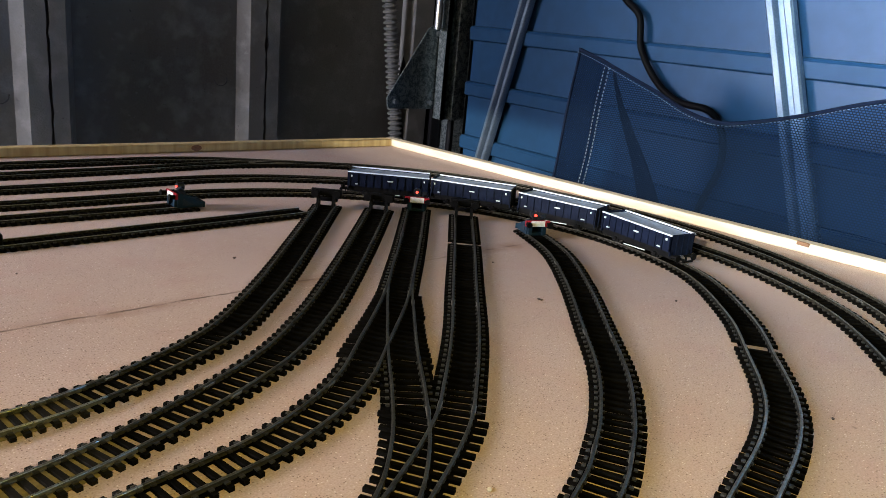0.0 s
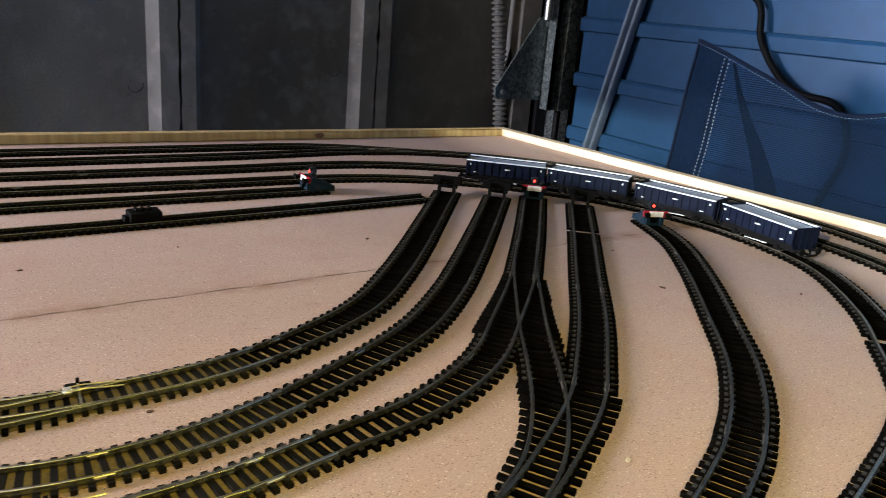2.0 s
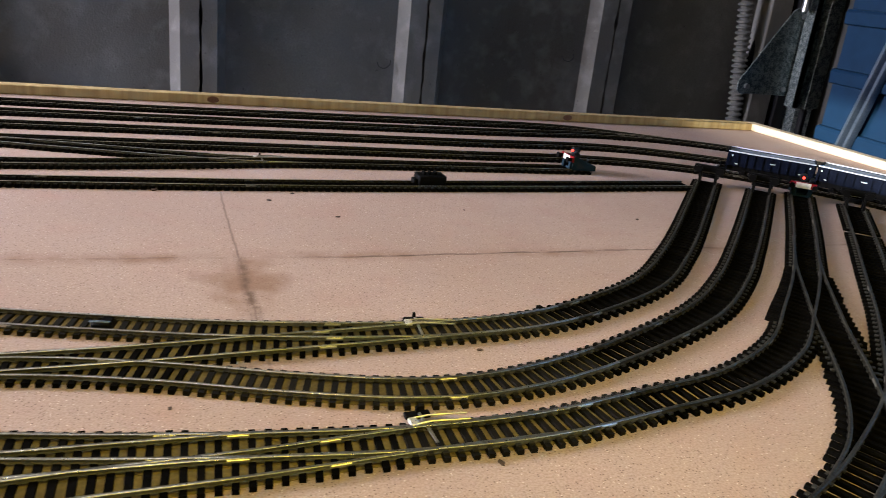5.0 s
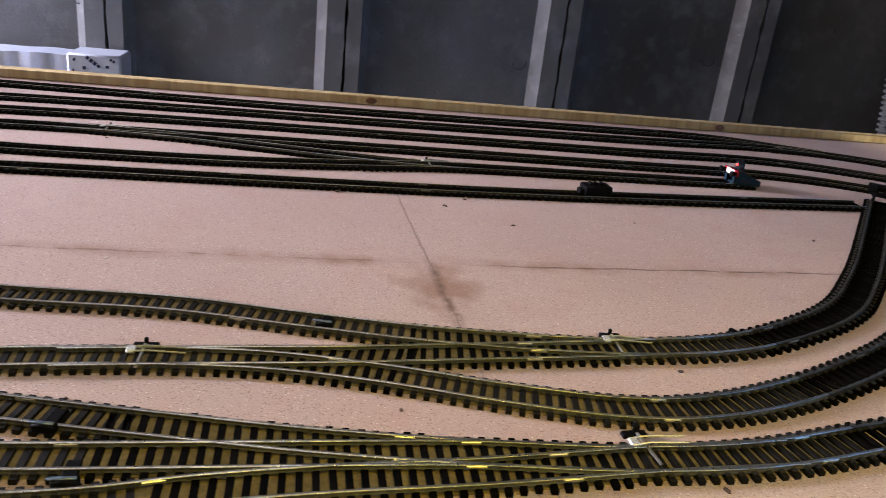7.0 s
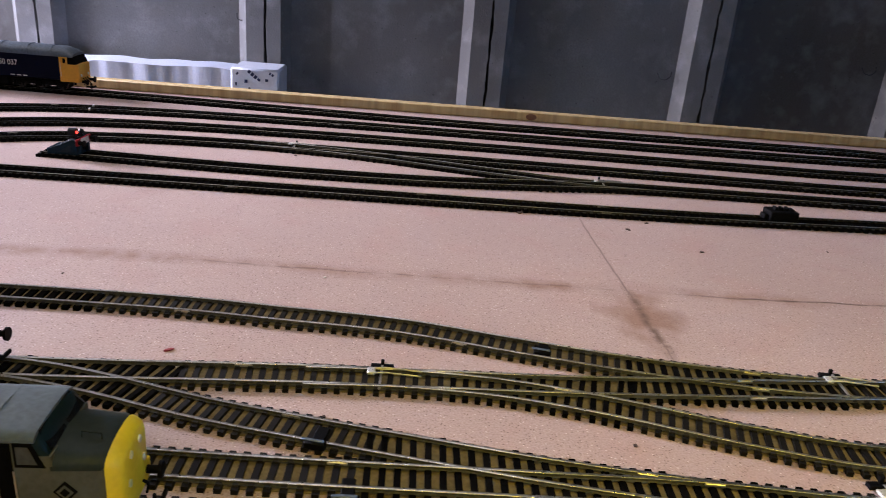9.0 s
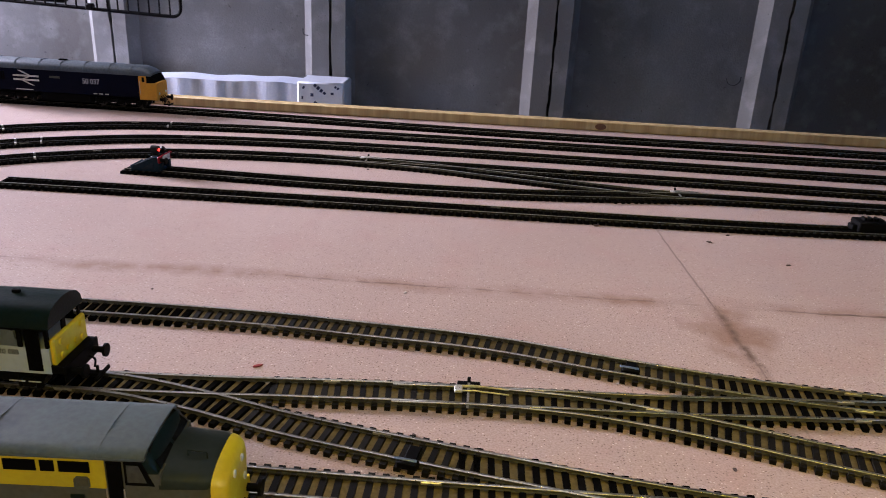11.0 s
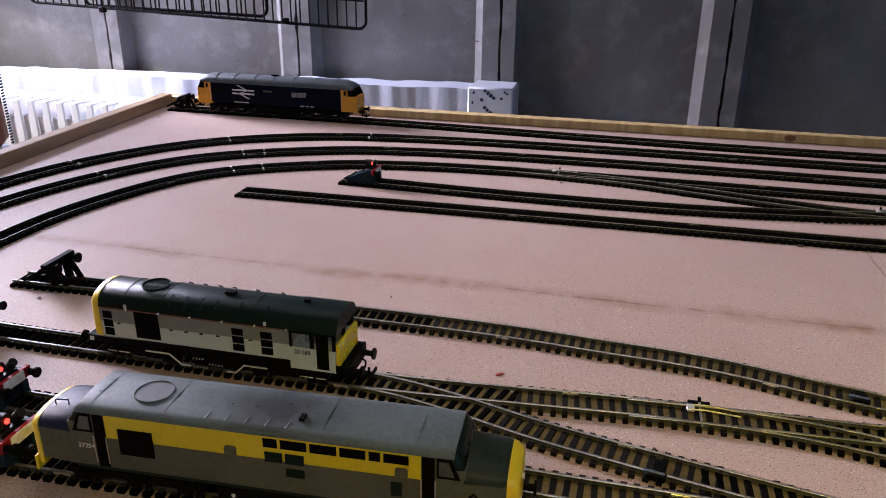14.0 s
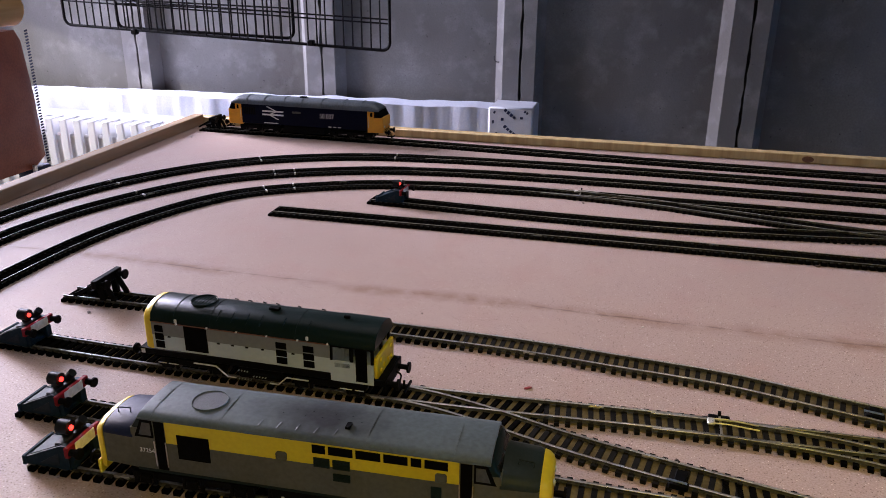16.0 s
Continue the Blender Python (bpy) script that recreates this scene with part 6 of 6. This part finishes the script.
bmesh.ops.subdivide_edges(bm, edges=[e for e in bm.edges if abs(e.verts[0].co.z - e.verts[1].co.z) > 0.5], cuts=12)
for v in bm.verts:
    if v.co.y < 1.71:
        v.co.y += 0.0035 * noise.noise((v.co.x * 26, v.co.z * 3, 0)) + 0.003 * noise.noise((v.co.x * 60, v.co.z * 5, 4))
    if v.co.z > -0.07:
        v.co.z -= 0.016 * (0.245 - v.co.x)
        v.co.z += 0.004 * noise.noise((v.co.x * 14, v.co.y * 9, 2))
part("wrapping", bm, WRAP, package, "crinkled translucent wrapping")
bm = box(B(), 0.235, 0.338, 1.694, 1.788, -0.85, -0.060, 0.004)
cap = part("end_cap", bm, CARD_W, package, "white card end cap with blue print")
rnd = random.Random(5)
for cx, cz, w, h, a in ((0.285, -0.075, 0.034, 0.008, -38), (0.285, -0.112, 0.034, 0.008, -38), (0.312, -0.083, 0.009, 0.008, 0), (0.268, -0.088, 0.009, 0.008, 0), (0.247, -0.094, 0.005, 0.009, 0), (0.250, -0.072, 0.006, 0.008, -38),
                        (0.322, -0.070, 0.012, 0.007, -38), (0.258, -0.122, 0.014, 0.007, -38), (0.315, -0.125, 0.010, 0.008, 0)):
    bm = B()
    n = max(1, round(w / 0.008))
    for k in range(n):
        x = (k - (n - 1) / 2) * w / n
        box(bm, x - w / n * 0.36, x + w / n * 0.36, -0.0004, 0.0, -h * rnd.uniform(0.3, 0.5), h * rnd.uniform(0.3, 0.5))
    o = part("print_mark", bm, INK, cap, smooth=0)
    o.matrix_local = Matrix.Translation((cx, 1.6938, cz)) @ Matrix.Rotation(radians(-a), 4, "Y")

# white slotted radiator in front of it
WHITE_METAL = mat("white_enamel", (0.80, 0.81, 0.83), (0.74, 0.75, 0.78), rough=0.35, scale=20)
rad = thing("white_radiator", "white slotted panel radiator standing in front of the wrapped package", "radiator")
part("panel", box(B(), -1.15, -0.36, 1.56, 1.575, -0.85, -0.16, 0.004), WHITE_METAL, rad)
part("panel", box(B(), -1.15, -0.36, 1.63, 1.645, -0.85, -0.16, 0.004), WHITE_METAL, rad)
for k in range(20):
    x = -1.14 + k * 0.0405
    part("fin", box(B(), x, x + 0.022, 1.553, 1.648, -0.62, -0.122, 0.003), WHITE_METAL, rad)
part("top_rail", box(B(), -1.15, -0.36, 1.60, 1.652, -0.133, -0.119, 0.003), WHITE_METAL, rad)

# folded black wire crate hung on the wall
crate = thing("wire_crate", "folded black wire crate hanging on the concrete wall", "wire crate", pose(0, 0, 0))
WIRE = mat("black_wire", (0.004, 0.004, 0.005), rough=0.45, scale=60, spec=0.15)


def grid(y, xa, xb, za, zb, ztop, pitch, r):
    """Wire panel: rounded frame, upright wires, cross wires; the bottom slopes from za to zb."""
    def low(x):
        return za + (zb - za) * (x - xa) / (xb - xa)
    r0, c = 0.016, [k * math.pi / 12 for k in range(7)]
    fr = [(xa, y, ztop)] + [(xa + r0 - r0 * math.cos(a), y, za + r0 - r0 * math.sin(a)) for a in c] + [(xb - r0 + r0 * math.sin(a), y, zb + r0 - r0 * math.cos(a)) for a in c] + [(xb, y, ztop)]
    part("frame", tube(B(), fr, r * 1.9, 8), WIRE, crate, "heavy black wire frame")
    n = int((xb - xa) / pitch)
    for k in range(1, n):
        x = xa + k * (xb - xa) / n
        part("wire", cyl(B(), (x, y - r, low(x)), (x, y - r, ztop), r, 6), WIRE, crate)
    for h in (0.052, 0.060, 0.16, 0.27):
        part("wire", cyl(B(), (xa, y + r, za + h), (xb, y + r, zb + h), r, 6), WIRE, crate)


grid(1.50, -0.703, 0.068, 0.108, 0.078, 0.55, 0.0195, 0.0017)
grid(1.515, -0.576, -0.150, 0.104, 0.094, 0.55, 0.027, 0.0018)
for x, z in ((-0.531, 0.098), (-0.111, 0.088)):
    part("latch", box(B(), x, x + 0.014, 1.492, 1.505, z - 0.006, z + 0.006, 0.002), WIRE, crate)
part("hook", cyl(B(), (-0.3, 1.51, 0.50), (-0.3, 1.83, 0.52), 0.004, 8), WIRE, crate)
part("hook", cyl(B(), (-0.05, 1.51, 0.50), (-0.05, 1.83, 0.52), 0.004, 8), WIRE, crate)

# rust-brown upholstered chair beyond the left rim
LEATHER = mat("rust_leather", (0.34, 0.10, 0.045), (0.24, 0.065, 0.03), rough=0.4, scale=25, fine=300, bump=0.5)
ARM_WOOD = wood("golden_wood", (0.55, 0.34, 0.13), (0.42, 0.24, 0.08), 1)
NAVY = mat("navy_cloth", (0.03, 0.04, 0.09), rough=0.8, scale=80)
chair = thing("armchair", "rust-brown leather armchair with golden wooden arm and dark frame", "chair")
bm = B()
rings = []
for z, ya, yb, xo in ((-0.095, 0.80, 1.075, 0.0), (-0.08, 0.79, 1.10, 0.0), (0.03, 0.78, 1.098, 0.0), (0.12, 0.78, 1.090, 0.0), (0.138, 0.80, 1.080, 0.0)):
    rings.append([(-0.52, ya, z), (-0.452, ya, z), (-0.444, ya + 0.02, z), (-0.444, yb - 0.02, z), (-0.452, yb, z), (-0.52, yb, z)])
loft(bm, rings)
part("side_panel", bm, LEATHER, chair, "rust-brown leather side")
bm = B()
for k in range(46):
    z = -0.09 + k * 0.005
    cyl(bm, (-0.4445, 1.094, z), (-0.4405, 1.096, z + 0.002), 0.0014, 6)
part("stitching", bm, NAVY, chair, "dark whip-stitched edge")
bm = cyl(B(), (-0.48, 0.70, 0.172), (-0.48, 1.108, 0.172), 0.030, 20)
cyl(bm, (-0.48, 1.108, 0.172), (-0.48, 1.118, 0.172), 0.030, 20, 0.022)
part("arm", bm, ARM_WOOD, chair, "rounded golden wooden arm")
part("leg", box(B(), -0.49, -0.445, 1.068, 1.104, -0.85, -0.096, 0.003), NAVY, chair, "dark blue post")
part("leg", box(B(), -0.49, -0.445, 0.80, 0.83, -0.85, -0.096, 0.003), NAVY, chair)
part("brace", cyl(B(), (-0.44, 1.062, -0.85), (-0.44, 1.058, -0.088), 0.004, 8), ZINC, chair, "thin bright metal rod")

# small hooks and specks on the concrete
for hx, hz in ((1.194, -0.027), (0.234, 0.03), (1.66, 0.02)):
    hk = thing("wall_hook", "small rusty wire hook fixed in the concrete wall", "hook", pose(hx, WY, hz))
    part("wire", tube(B(), curve3([(-0.016, -0.001, 0.006), (-0.012, -0.010, -0.004), (0.0, -0.014, -0.006), (0.012, -0.010, 0.002), (0.016, -0.001, 0.012)], 0.002), 0.0012, 6), HOSE_DARK, hk)

# chips and scraps lying on the board
CHIP = mat("dark_chip", (0.07, 0.04, 0.03), rough=0.8, scale=200)
PALE = mat("pale_chip", (0.62, 0.55, 0.46), rough=0.8, scale=200)
REDBIT = mat("red_scrap", (0.30, 0.03, 0.03), rough=0.5)
crng = random.Random(11)
for cx, cy, sz, mm, word in ((0.747, 0.683, 5.5, CHIP, "dark"), (0.807, 0.687, 3, CHIP, "dark"), (0.838, 0.658, 4, CHIP, "dark"), (0.859, 0.679, 3, CHIP, "dark"), (0.889, 0.616, 3, CHIP, "dark"), (1.003, 0.638, 2, CHIP, "dark"),
                             (0.967, 0.696, 2, CHIP, "dark"), (1.174, 0.719, 3.5, CHIP, "dark"), (0.526, 0.815, 3, CHIP, "dark"), (0.529, 0.405, 3.5, REDBIT, "red"), (0.433, 0.493, 1.8, CHIP, "dark"), (0.598, 0.515, 2, PALE, "pale"),
                             (0.186, 0.425, 3, CHIP, "dark"), (-0.075, 0.987, 3, CHIP, "dark"), (1.368, 0.518, 2.5, CHIP, "dark"), (1.337, 0.427, 3.5, CHIP, "dark"), (1.445, 0.374, 2.5, CHIP, "dark"), (1.162, 0.615, 3, CHIP, "dark"),
                             (1.355, 0.199, 2.5, CHIP, "dark"), (1.126, 0.251, 3, PALE, "pale"), (1.158, 0.222, 2.5, CHIP, "dark"), (1.07, 0.355, 2.5, PALE, "pale"), (0.96, 0.30, 2.5, CHIP, "dark"), (0.905, 0.285, 3, CHIP, "dark"),
                             (0.62, 0.352, 2.5, CHIP, "dark"), (0.77, 0.345, 2.2, CHIP, "dark"), (0.93, 0.385, 3, CHIP, "dark")):
    t = thing("wood_chip", word + " scrap lying loose on the fibreboard", "scrap", pose(cx, cy, 0, rz=crng.uniform(0, 180)), group="loose scraps")
    bm = B()
    k = crng.randint(5, 7)
    r = sz / 2000
    pts = [(r * 1.6 * crng.uniform(0.6, 1.1) * math.cos(2 * math.pi * i / k), r * crng.uniform(0.5, 1.1) * math.sin(2 * math.pi * i / k)) for i in range(k)]
    prism(bm, pts, 2, 0.0001, r * 0.45)
    part("chip", bm, mm, t, smooth=0)
